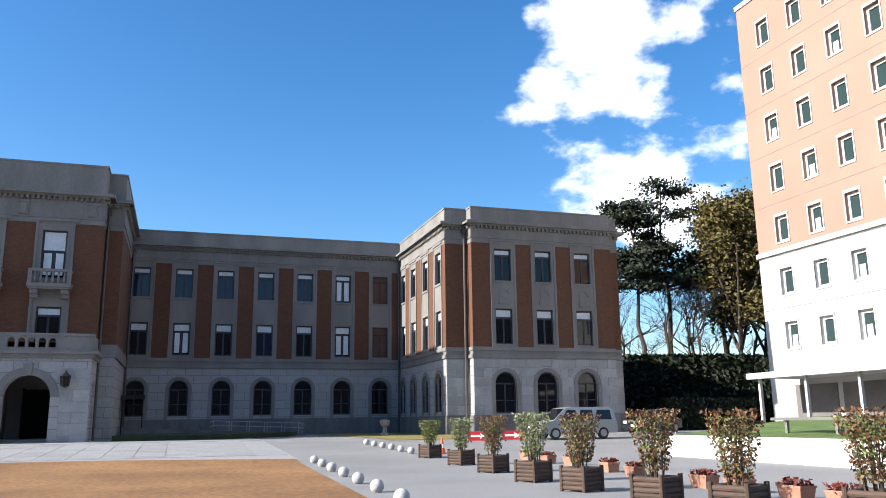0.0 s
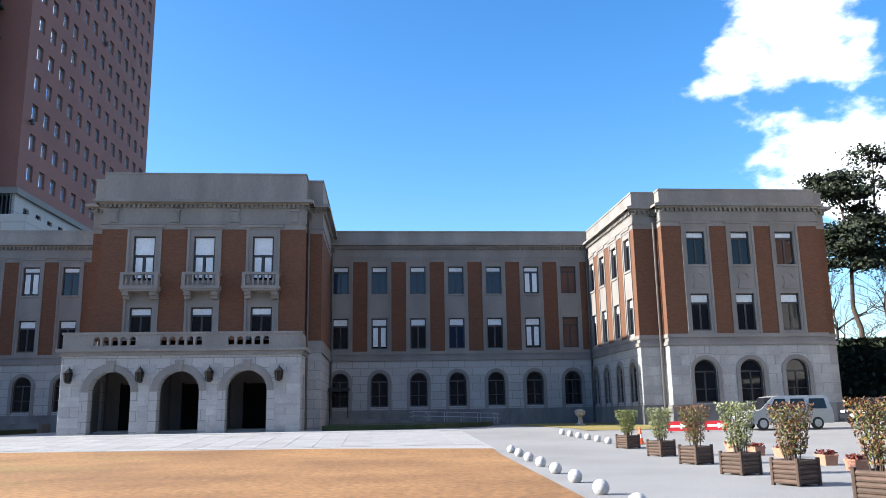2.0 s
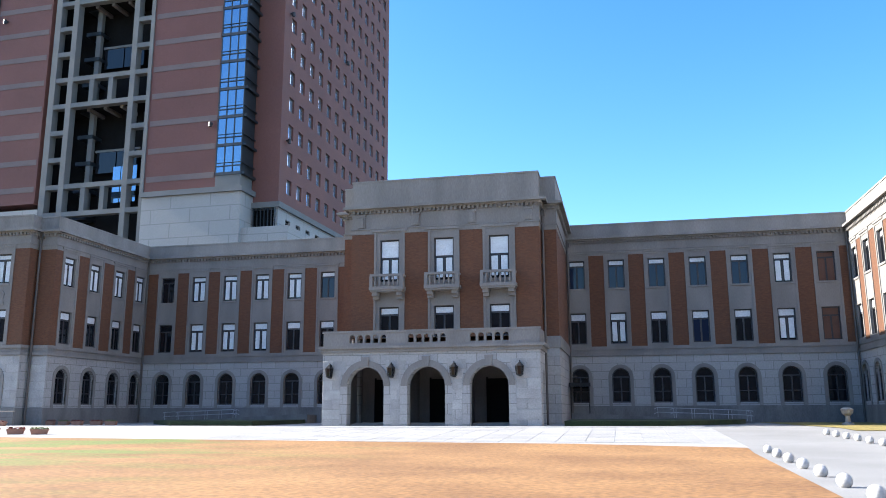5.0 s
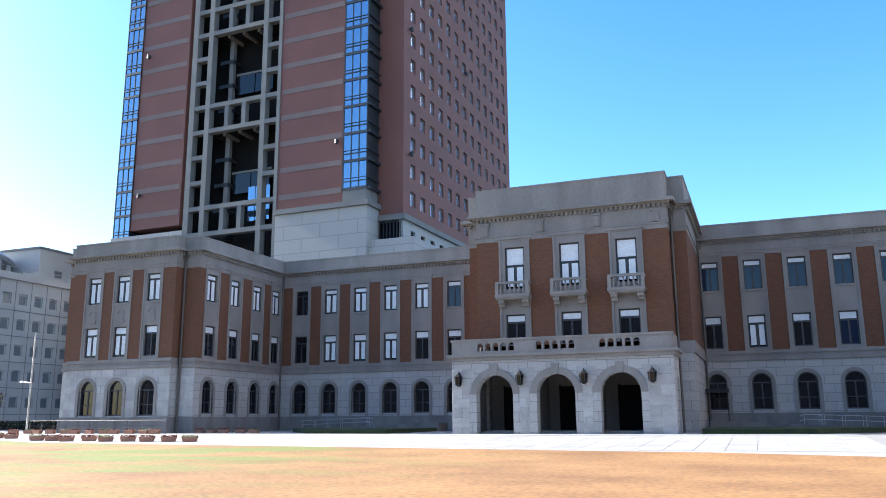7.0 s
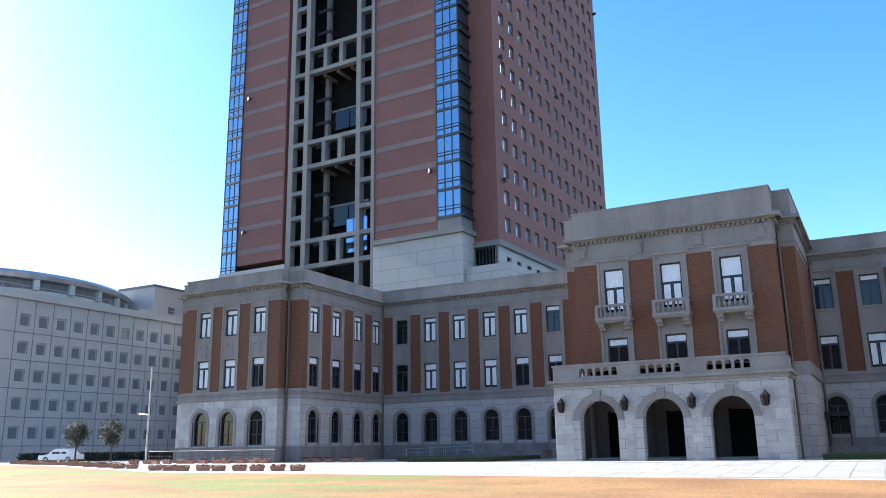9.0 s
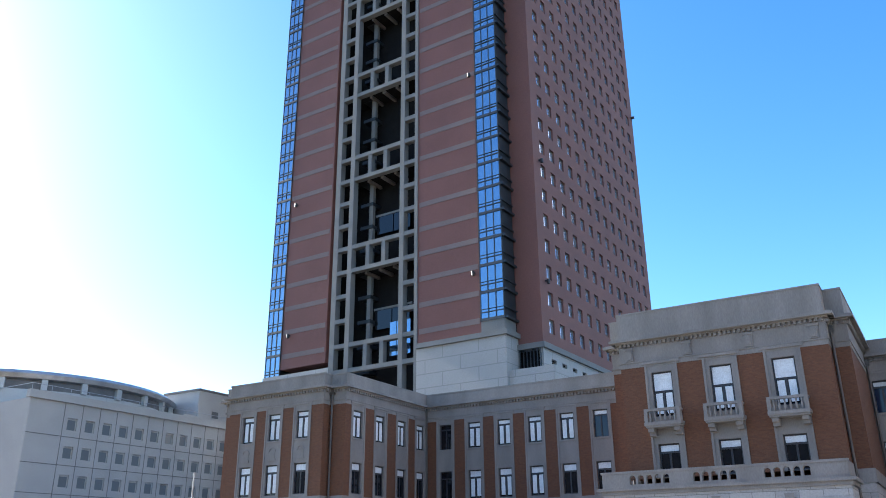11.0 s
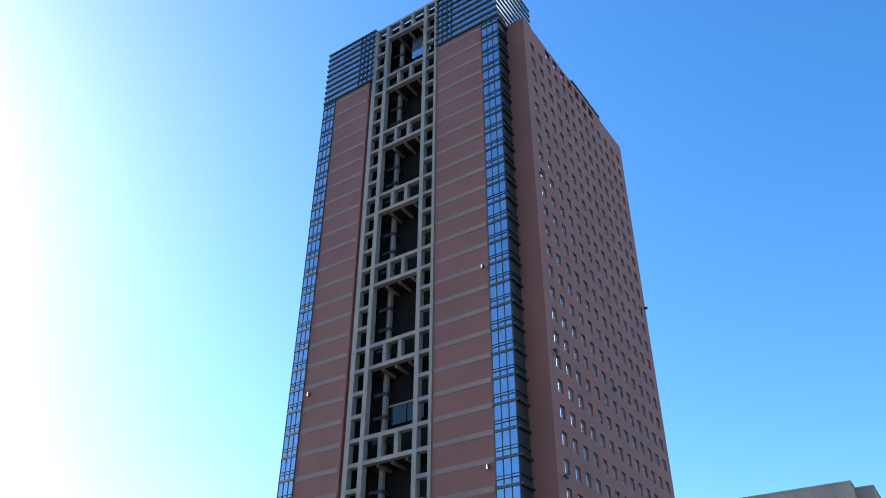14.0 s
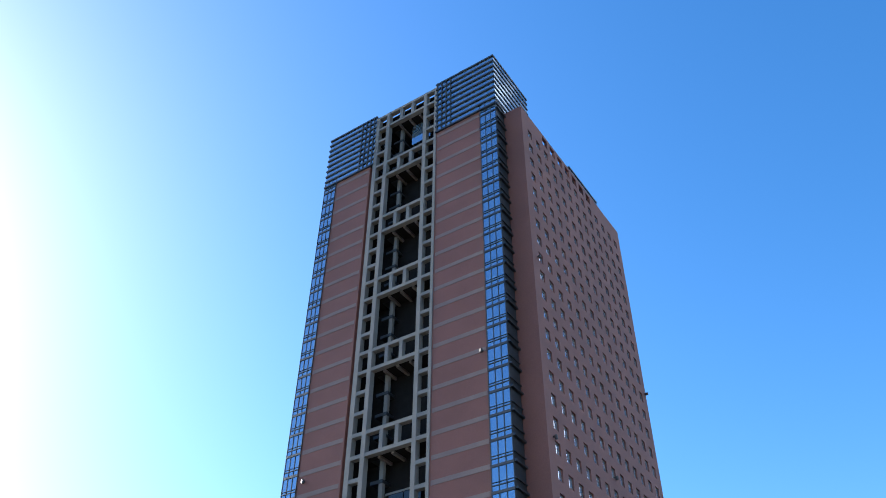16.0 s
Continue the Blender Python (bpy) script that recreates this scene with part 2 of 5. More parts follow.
RED = material("red_sign_paint", (0.50, 0.02, 0.03), 0.5, var=0.08)
SIGNWHITE = material("white_sign_paint", (0.75, 0.75, 0.75), 0.5, var=0.06)
ORANGE = material("cone_plastic", (0.75, 0.12, 0.02), 0.5)
IRON = material("black_iron", (0.02, 0.02, 0.022), 0.5, metal=0.5)


# mesh helpers
class Geo:
    """Collects vertices and faces of one mesh; every form passes through the pose m."""

    def __init__(self, m=None):
        self.v, self.f, self.m = [], [], m or Matrix()

    def add(self, verts, faces):
        k = len(self.v)
        self.v += [self.m @ Vector(p) for p in verts]
        self.f += [tuple(i + k for i in f) for f in faces]

    def box(self, x0, x1, y0, y1, z0, z1):
        self.add([(x0, y0, z0), (x1, y0, z0), (x1, y1, z0), (x0, y1, z0), (x0, y0, z1), (x1, y0, z1), (x1, y1, z1), (x0, y1, z1)],
                 [(0, 3, 2, 1), (4, 5, 6, 7), (0, 1, 5, 4), (1, 2, 6, 5), (2, 3, 7, 6), (3, 0, 4, 7)])

    def rings(self, rings, caps=True):
        """Joins rings of equally many points; closes the ends."""
        n = len(rings[0])
        verts = [p for r in rings for p in r]
        faces = [(i * n + j, i * n + (j + 1) % n, (i + 1) * n + (j + 1) % n, (i + 1) * n + j)
                 for i in range(len(rings) - 1) for j in range(n)]
        if caps:
            faces += [tuple(range(n - 1, -1, -1)), tuple((len(rings) - 1) * n + j for j in range(n))]
        self.add(verts, faces)

    def lathe(self, profile, n=12, c=(0, 0, 0)):
        """profile: (radius, z) from the bottom up, round the upright axis at c."""
        self.rings([[(c[0] + r * math.cos(2 * math.pi * j / n), c[1] + r * math.sin(2 * math.pi * j / n), c[2] + z)
                     for j in range(n)] for r, z in profile])

    def tube(self, pts, radii, n=6):
        pts = [Vector(p) for p in pts]
        rr = radii if isinstance(radii, (list, tuple)) else [radii] * len(pts)
        rings = []
        for i, p in enumerate(pts):
            d = (pts[min(i + 1, len(pts) - 1)] - pts[max(i - 1, 0)]).normalized()
            a = d.cross(Vector((0, 0, 1)) if abs(d.z) < 0.9 else Vector((1, 0, 0))).normalized()
            b = d.cross(a)
            rings.append([p + (a * math.cos(2 * math.pi * j / n) + b * math.sin(2 * math.pi * j / n)) * rr[i] for j in range(n)])
        self.rings(rings)

    def prism(self, poly, y0, y1):
        """poly: (x, z) points; runs from y0 to y1."""
        n = len(poly)
        self.add([(x, y0, z) for x, z in poly] + [(x, y1, z) for x, z in poly],
                 [tuple(range(n)), tuple(range(2 * n - 1, n - 1, -1))] + [(i, i + n, (i + 1) % n + n, (i + 1) % n) for i in range(n)])

    def slab(self, poly, z0, z1):
        """poly: (x, y) points; upright sides."""
        n = len(poly)
        self.add([(x, y, z0) for x, y in poly] + [(x, y, z1) for x, y in poly],
                 [tuple(range(n - 1, -1, -1)), tuple(range(n, 2 * n))] + [(i, (i + 1) % n, (i + 1) % n + n, i + n) for i in range(n)])

    def arch_over(self, u0, u1, spring, top, d0, d1, n=10):
        """The piece of wall over a round-headed opening, up to the height top."""
        r, c = (u1 - u0) / 2, (u0 + u1) / 2
        pts = [(c - r * math.cos(math.pi * i / n), spring + r * math.sin(math.pi * i / n)) for i in range(n + 1)]
        for (a, za), (b, zb) in zip(pts, pts[1:]):
            self.add([(a, d0, za), (b, d0, zb), (b, d0, top), (a, d0, top), (a, d1, za), (b, d1, zb), (b, d1, top), (a, d1, top)],
                     [(0, 1, 2, 3), (7, 6, 5, 4), (0, 4, 5, 1), (3, 2, 6, 7), (0, 3, 7, 4), (1, 5, 6, 2)])

    def arch_ring(self, u0, u1, spring, w, d0, d1, foot=None, n=12):
        """A raised surround of width w round an arched opening."""
        r, c = (u1 - u0) / 2, (u0 + u1) / 2
        pts = [(math.cos(math.pi * (1 - i / n)), math.sin(math.pi * (1 - i / n))) for i in range(n + 1)]
        for (a, za), (b, zb) in zip(pts, pts[1:]):
            q = [(c + a * r, spring + za * r), (c + b * r, spring + zb * r), (c + b * (r + w), spring + zb * (r + w)), (c + a * (r + w), spring + za * (r + w))]
            self.prism(q, d0, d1)
        if foot is not None:
            self.box(u0 - w, u0, d0, d1, foot, spring)
            self.box(u1, u1 + w, d0, d1, foot, spring)

    def wall(self, u0, u1, z0, z1, holes, thick):
        """A wall along x with openings (u0, u1, z0, z1, arched) that go through it."""
        us = sorted({u0, u1, *[h[0] for h in holes], *[h[1] for h in holes]})
        for a, b in zip(us, us[1:]):
            mid, z = (a + b) / 2, z0
            for h in sorted((h for h in holes if h[0] < mid < h[1]), key=lambda h: h[2]):
                if h[2] > z + 1e-4:
                    self.box(a, b, 0, thick, z, h[2])
                z = h[3]
                if h[4]:
                    spring = h[3] - (h[1] - h[0]) / 2
                    self.arch_over(h[0], h[1], spring, h[3] + 0.05, 0, thick)
                    z = h[3] + 0.05
            if z < z1 - 1e-4:
                self.box(a, b, 0, thick, z, z1)

    def mesh(self, name, smooth=False):
        me = bpy.data.meshes.new(name)
        me.from_pydata([tuple(p) for p in self.v], [], self.f)
        if smooth:
            me.polygons.foreach_set("use_smooth", [True] * len(me.polygons))
        me.update()
        return me


def part(name, g, mat, parent=None, label="", smooth=False, at=None):
    """Links a Geo, or a ready mesh, as one object under a thing or a part."""
    me = g.mesh(name, smooth) if isinstance(g, Geo) else g
    if not me.materials:
        me.materials.append(mat)
    ob = new(name, me)
    if parent is not None:
        ob.parent = parent
    if at is not None:
        ob.matrix_basis = at
    if label:
        ob["label"] = label
    return ob


def thing(name, label, category, group="", kind="", at=None):
    ob = new(name)
    if at is not None:
        ob.matrix_basis = at
    return tagged(ob, label, category, group, kind)


def gz(y):
    """Height of the forecourt, which rises gently towards the buildings."""
    return 0.5 * min(1.0, max(0.0, (y - 30) / 16))


# ground: one sheet to the horizon, pavement, lawn, road
def sheet(name, poly, mat, lift, label, category, cell=6.0, thick=0.0):
    """A flat area that follows the forecourt's gentle rise."""
    bm = bmesh.new()
    bm.faces.new([bm.verts.new((x, y, 0)) for x, y in poly])
    for y in (30, 46):
        bmesh.ops.bisect_plane(bm, geom=bm.verts[:] + bm.edges[:] + bm.faces[:], plane_co=(0, y, 0), plane_no=(0, 1, 0))
    for v in bm.verts:
        v.co.z = gz(v.co.y) + lift
    bmesh.ops.recalc_face_normals(bm, faces=bm.faces[:])
    if bm.faces[:][0].normal.z < 0:
        bmesh.ops.reverse_faces(bm, faces=bm.faces[:])
    me = bpy.data.meshes.new(name)
    bm.to_mesh(me)
    bm.free()
    return tagged(part(name, me, mat), label, category, kind="structure")


sheet("ground", [(-2500, -2500), (2500, -2500), (2500, 3000), (-2500, 3000)], ASPHALT, 0.0, "dark asphalt ground running out to the horizon", "ground")
sheet("road", [(0.5, -12), (60, -12), (60, 60), (16.0, 63.8), (0.5, 63.8)], ROAD, 0.006, "pale grey worn asphalt forecourt drive", "road")
EDGE = [(-2, 33.7), (-9, 34.2), (-17, 35.0), (-28.2, 36.0), (-41, 37.2), (-55, 42.6), (-74, 49), (-130, 68)]
sheet("pavement", [(4.5, 32.3), (4.5, 58), (-30, 63.6), (-140, 130), (-220, 130), (-220, 86)] + [(x, y + 0.1) for x, y in EDGE[::-1]], PAVE, 0.012,
      "light granite paving between the lawn and the old hall", "pavement")
sheet("lawn", [(1.3, -30), (4.4, 32.2)] + EDGE + [(-130, -30)], LAWN, 0.03, "dry straw-coloured winter lawn with green patches", "lawn")
sheet("grass_verge", [(9.5, 63.5), (11.0, 43.5), (17.0, 43.5), (17.0, 63.5)], YGRASS, 0.03, "yellowed grass strip beside the hall", "lawn")

# the old brick hall
hall = thing("old_hall", "three-storey brown brick hall with grey stone base and cornice", "building")
CX = -11.47                # middle of the centre block
WING_Y, PAV_Y, BLOCK_Y, PORCH_Y = 64.0, 51.0, 53.0, 50.0
Z_PLINTH, Z_BAND, Z_BRICK, Z_CORN, Z_TOP = 1.75, 6.25, 13.4, 14.6, 15.95
GROUND = 0.48


def window_meshes(w, h, split, style):
    """Meshes of one casement window: frame, glass, blind; base centre at the origin, outside towards -y."""
    f = Geo()
    e, d = 0.09, 0.12
    f.box(-w / 2, -w / 2 + e, 0, d, 0, h)
    f.box(w / 2 - e, w / 2, 0, d, 0, h)
    f.box(-w / 2 + e, w / 2 - e, 0, d, 0, e)
    f.box(-w / 2 + e, w / 2 - e, 0, d, h - e, h)
    zt = h * split
    f.box(-w / 2 + e, w / 2 - e, 0.01, d, zt - 0.06, zt + 0.06)
    if style != "plain":
        f.box(-0.06, 0.06, 0.015, d, e, zt - 0.06)
    p = Geo()
    p.box(-w / 2 + e, w / 2 - e, 0.06, 0.08, e, h - e)
    return f.mesh("window"), p.mesh("pane")


def arched_meshes(w, h):
    f = Geo()
    e, d, r = 0.10, 0.12, w / 2
    f.arch_ring(-r + e, r - e, h - r, e, 0, d, foot=0)
    f.box(-r + e, r - e, 0, d, 0, e)
    f.box(-0.05, 0.05, 0.01, d, e, h - r)
    f.box(-r + e, r - e, 0.012, d, h - r - 0.06, h - r + 0.04)
    f.box(-r + e, r - e, 0.02, d, (h - r) * 0.42, (h - r) * 0.42 + 0.06)
    p = Geo()
    n = 12
    p.prism([(-r + e, e), (r - e, e)] + [((r - e) * math.cos(math.pi * i / n), h - r + (r - e) * math.sin(math.pi * i / n)) for i in range(n + 1)], 0.06, 0.08)
    return f.mesh("window"), p.mesh("pane")


WIN = {
    "upper": window_meshes(1.26, 2.28, 0.80, "casement"), "lower": window_meshes(1.26, 2.42, 0.74, "casement"),
    "tall": window_meshes(1.38, 2.95, 0.56, "casement"), "mid": window_meshes(1.38, 2.1, 0.74, "casement"),
    "arch": arched_meshes(1.36, 2.62), "parch": arched_meshes(1.55, 2.75),
}
SIZES = {"upper": (1.26, 2.28, 0.80), "lower": (1.26, 2.42, 0.74), "tall": (1.38, 2.95, 0.56), "mid": (1.38, 2.1, 0.74)}
BLINDS = {}


def window(kind, m, blind="", body=""):
    """Hangs one window in the hall. blind: top, all or leaves. body: blue or shutter."""
    fm, pm = WIN[kind]
    fr = part("window", fm, BLACKFRAME, hall, at=m)
    mat = {"blue": BLUEPANE, "shutter": SHUTTER}.get(body, PANE)
    key = (kind, body)
    if key not in BLINDS:
        BLINDS[key] = pm.copy()
        BLINDS[key].materials.clear()
        BLINDS[key].materials.append(mat)
    part("pane", BLINDS[key], mat, fr, "brown wooden shutter behind the frame" if body == "shutter" else "")
    if blind and kind in SIZES:
        w, h, s = SIZES[kind]
        bk = (kind, "blind", blind)
        if bk not in BLINDS:
            g = Geo()
            if blind in ("top", "all"):
                g.box(-w / 2 + 0.10, w / 2 - 0.10, 0.035, 0.055, h * s + 0.07, h - 0.10)
            if blind in ("all", "leaves"):
                g.box(-w / 2 + 0.14, -0.11, 0.035, 0.055, 0.2, h * s - 0.10)
                g.box(0.11, w / 2 - 0.14, 0.035, 0.055, 0.2, h * s - 0.10)
            BLINDS[bk] = g.mesh("blind")
        part("blind", BLINDS[bk], BLIND, fr, "white roller blind behind the glass")


def front(m, u0, u1, centres, arched="arch", panels=False, ends=(0, 0), looks=None, gf=None):
    """One face of the hall along the local x axis: stone base with arches, brick, stone bays, cornice, parapet."""
    wa = 1.36 if arched == "arch" else 1.55
    u0, u1 = u0 + 0.005, u1 - 0.005
    top = 4.6
    g = Geo(m)
    g.wall(u0, u1, Z_PLINTH, 5.5, [(c - wa / 2, c + wa / 2, top - (2.62 if arched == "arch" else 2.75), top, True) for c in centres], 0.5)
    part("stone_wall", g, STONE, hall)
    g = Geo(m)
    g.box(u0 - 0.06 * ends[0], u1 + 0.06 * ends[1], -0.08, 0.5, GROUND - 0.4, Z_PLINTH - 0.004)
    part("plinth", g, DARKSTONE, hall, "dark weathered stone plinth")
    for c in centres:
        g = Geo(m)
        g.arch_ring(c - wa / 2, c + wa / 2, top - wa / 2, 0.26, -0.06, 0.1, foot=Z_PLINTH + 0.004)
        part("arch_surround", g, TRIM, hall)
    g = Geo(m)
    g.box(u0 - 0.1 * ends[0], u1 + 0.1 * ends[1], -0.10, 0.5, 5.504, 5.75)
    g.box(u0, u1, 0.003, 0.5, 5.75, 6.0)
    g.box(u0 - 0.05 * ends[0], u1 + 0.05 * ends[1], -0.06, 0.5, 6.0, Z_BAND)
    part("string_course", g, TRIM, hall)
    holes = []
    for c in centres:
        holes += [(c - 0.95, c + 0.95, Z_BAND, Z_BRICK + 0.02, False)]
    g = Geo(m)
    g.wall(u0, u1, Z_BAND + 0.004, Z_BRICK - 0.004, holes, 0.45)
    part("brick_wall", g, BRICK, hall)
    for i, c in enumerate(centres):
        g = Geo(m)
        g.wall(c - 0.945, c + 0.945, Z_BAND + 0.004, Z_BRICK + 0.28, [(c - 0.63, c + 0.63, 6.45, 8.87, False), (c - 0.63, c + 0.63, 10.75, 13.03, False)], 0.42)
        g.box(c - 0.945, c - 0.80, -0.05, 0.001, Z_BAND + 0.004, Z_BRICK + 0.15)
        g.box(c + 0.80, c + 0.945, -0.05, 0.001, Z_BAND + 0.004, Z_BRICK + 0.15)
        g.box(c - 1.05, c + 1.05, -0.09, 0.001, Z_BRICK + 0.15, Z_BRICK + 0.3)
        g.box(c - 0.72, c + 0.72, -0.06, 0.001, 10.66, 10.80)
        if panels:
            g.arch_ring(c - 0.3, c + 0.3, 9.9, 0.1, -0.05, 0.001)
            g.box(c - 0.30, c + 0.30, -0.03, 0.001, 9.4, 9.9)
            g.box(c - 0.4, c + 0.4, -0.06, 0.001, 9.2, 9.4)
        part("window_bay", g, TRIM, hall)
        lk = (looks or {}).get(i, ("top", "", "top", ""))
        window("upper", m @ pose(c, 0.16, 10.75), lk[0], lk[1])
        window("lower", m @ pose(c, 0.16, 6.45), lk[2], lk[3])
        window(arched, m @ pose(c, 0.22, top - (2.62 if arched == "arch" else 2.75)))
    cornice(m, u0, u1, ends)


def cornice(m, u0, u1, ends, z0=None, zc=None, zt=None, out=0.45):
    u0, u1 = u0 + 0.006, u1 - 0.006
    z0, zc, zt = z0 or Z_BRICK, zc or Z_CORN, zt or Z_TOP
    g = Geo(m)
    g.box(u0, u1, -0.03, 0.5, z0 - 0.002, zc)
    g.box(u0 - 0.09 * ends[0], u1 + 0.09 * ends[1], -0.09, 0.4, z0 + 0.32, z0 + 0.42)
    part("entablature", g, TRIM, hall)
    g = Geo(m)
    n = max(2, int((u1 - u0) / 0.30))
    for i in range(n):
        u = u0 + (i + 0.5) * (u1 - u0) / n
        g.box(u - 0.08, u + 0.08, -0.20, -0.02, zc - 0.20, zc + 0.002)
    tagged(part("dentil_course", g, TRIM, hall), kind="stuff")
    g = Geo(m)
    for k, (o, a, b) in enumerate(((0.22, 0.0, 0.10), (out, 0.10, 0.26), (out - 0.10, 0.26, 0.32))):
        g.box(u0 - o * ends[0], u1 + o * ends[1], -o, 0.5, zc + a, zc + b)
    part("cornice", g, CONC, hall, "weather-stained stone cornice")
    g = Geo(m)
    g.box(u0 - 0.02 * ends[0], u1 + 0.02 * ends[1], -0.02, 0.5, zc + 0.32, zt - 0.12)
    g.box(u0 - 0.06 * ends[0], u1 + 0.06 * ends[1], -0.06, 0.54, zt - 0.12, zt)
    part("parapet", g, CONC, hall, "pale grey rendered parapet")


def stone_blocks(m, u0, u1, z0, z1, centres, wa, top, parent):
    """Proud ashlar blocks in running bond on a stone face, clear of the arches."""
    h = 0.62
    for r in range(int((z1 - z0) / h + 0.01)):
        za, zb = z0 + r * h, z0 + (r + 1) * h
        cuts = [u0]
        u = u0 + (1.25 if r % 2 else 0.7)
        while u < u1 - 0.4:
            cuts.append(u)
            u += 1.25
        cuts.append(u1)
        spans = []
        for a, b in zip(cuts, cuts[1:]):
            segs = [(a, b)]
            for c in centres:
                half = wa / 2 + 0.30
                spring = top - wa / 2
                dz = za - spring
                if dz > half:
                    continue
                w = half if dz <= 0 else math.sqrt(max(0.0, half * half - dz * dz))
                nxt = []
                for p, q in segs:
                    if q <= c - w or p >= c + w:
                        nxt.append((p, q))
                    else:
                        if p < c - w:
                            nxt.append((p, c - w))
                        if q > c + w:
                            nxt.append((c + w, q))
                segs = nxt
            spans += segs
        for a, b in spans:
            if b - a > 0.12:
                g = Geo(m)
                e = 0.014
                x0, x1, y0, y1 = a + e, b - e, za + e, zb - e
                k = 0.018
                g.rings([[(x0, 0.0, y0), (x1, 0.0, y0), (x1, 0.0, y1), (x0, 0.0, y1)],
                         [(x0 + 0.012, -k, y0 + 0.012), (x1 - 0.012, -k, y0 + 0.012), (x1 - 0.012, -k, y1 - 0.012), (x0 + 0.012, -k, y1 - 0.012)]][::-1])
                part("stone_block", g, BLOCK, parent)


def facing(x, y, rz):
    return pose(x, y, 0, 0, 0, rz)


BLIND_R = {0: ("top", "blue", "top", ""), 1: ("top", "blue", "all", ""), 2: ("top", "blue", "top", ""), 3: ("top", "blue", "top", "blue"),
           4: ("top", "blue", "top", ""), 5: ("all", "", "all", ""), 6: ("", "shutter", "", "shutter")}
BLIND_L = {0: ("", "", "", ""), 1: ("all", "", "all", ""), 2: ("all", "", "all", ""), 3: ("all", "", "all", ""), 4: ("all", "", "top", ""), 5: ("top", "blue", "top", ""), 6: ("top", "", "top", "")}
PX0, PX1, MX0, MX1 = 16.95, 30.3, 18.55, 29.25     # right pavilion: sides, and its forward middle
LEFT = {PX0: -40.85, PX1: -54.2, MX0: -42.4, MX1: -52.9, 20.85: -44.6, 23.9: -47.65, 26.95: -50.6}     # the same lines on the left pavilion
front(facing(0, WING_Y, 0), -3.9, PX0, [-3.10 + 3.063 * k for k in range(7)], looks=BLIND_R)
front(facing(0, WING_Y, 0), LEFT[PX0], -19.04, [-38.8 + 2.98 * k for k in range(7)], looks=BLIND_L)
for side in (1, -1):
    X = (lambda x: x) if side == 1 else (lambda x: LEFT[x])
    cs = sorted(X(c) for c in (20.85, 23.9, 26.95))
    a, b = sorted((X(MX0), X(MX1)))
    lk = {0: ("top", "", "top", ""), 1: ("top", "", "top", ""), 2: ("top", "", "top", "")} if side == 1 else {0: ("all", "", "all", ""), 1: ("all", "", "all", ""), 2: ("all", "", "top", "")}
    front(facing(0, PAV_Y, 0), a, b, cs, arched="parch", panels=True, ends=(1, 1), looks=lk)
    for p, q in ((PX0, MX0), (MX1, PX1)):
        p2, q2 = sorted((X(p), X(q)))
        front(facing(0, PAV_Y + 0.9, 0), p2, q2, [], ends=(p2 in (X(PX0), X(PX1)), q2 in (X(PX0), X(PX1))))
        edge = MX0 if p == PX0 else MX1
        fx = X(edge)
        out_right = fx == b
        front(facing(fx, PAV_Y + 0.004 if out_right else PAV_Y + 0.9, 90 if out_right else -90), 0.0, 0.896, [])
    # inner and outer sides
    ys = [53.6, 56.75, 60.0, 63.0]
    if side == 1:
        front(facing(PX0, PAV_Y + 0.9, -90), -(WING_Y - PAV_Y - 0.9), 0, [-(y - PAV_Y - 0.9) for y in reversed(ys)])
        front(facing(PX1, PAV_Y + 0.9, 90), 0, 24, [y - PAV_Y - 0.9 for y in ys])
    else:
        li = {k: ("all", "", "top", "") for k in range(4)}
        front(facing(X(PX0), PAV_Y + 0.9, 90), 0, WING_Y - PAV_Y - 0.9, [y - PAV_Y - 0.9 for y in ys], looks=li)
        front(facing(X(PX1), PAV_Y + 0.9, -90), -24, 0, [-(y - PAV_Y - 0.9) for y in reversed(ys)])
    # downpipe in the re-entrant corner and at the wing
    g = Geo()
    px, py = X(MX0) - side * 0.25, PAV_Y + 0.75
    g.tube([(px, py, 0.3), (px, py, 14.6)], 0.085, 8)
    g.box(px - 0.2, px + 0.2, py - 0.15, py + 0.12, 14.2, 14.7)
    part("downpipe", g, PIPE, hall, "dark metal downpipe with a hopper head")
    g = Geo()
    px, py = X(PX0) - side * 0.15, WING_Y - 0.2
    g.tube([(px, py, 0.3), (px, py, 14.6)], 0.085, 8)
    part("downpipe", g, PIPE, hall)

# flat roof slabs
g = Geo()
g.box(LEFT[PX0] + 0.5, PX0 - 0.5, WING_Y + 0.5, WING_Y + 14, 15.3, 15.6)
for side in (1, -1):
    a, b = sorted((PX0 + 0.5 if side == 1 else LEFT[PX0] - 0.5, PX1 - 0.5 if side == 1 else LEFT[PX1] + 0.5))
    g.box(a, b, PAV_Y + 1.4, WING_Y + 10, 15.3, 15.6)
part("roof", g, CONC, hall)
g = Geo()
g.box(LEFT[PX1] + 0.5, PX1 - 0.5, WING_Y + 13.5, WING_Y + 14, 0, 15.3)
part("brick_wall", g, BRICK, hall)

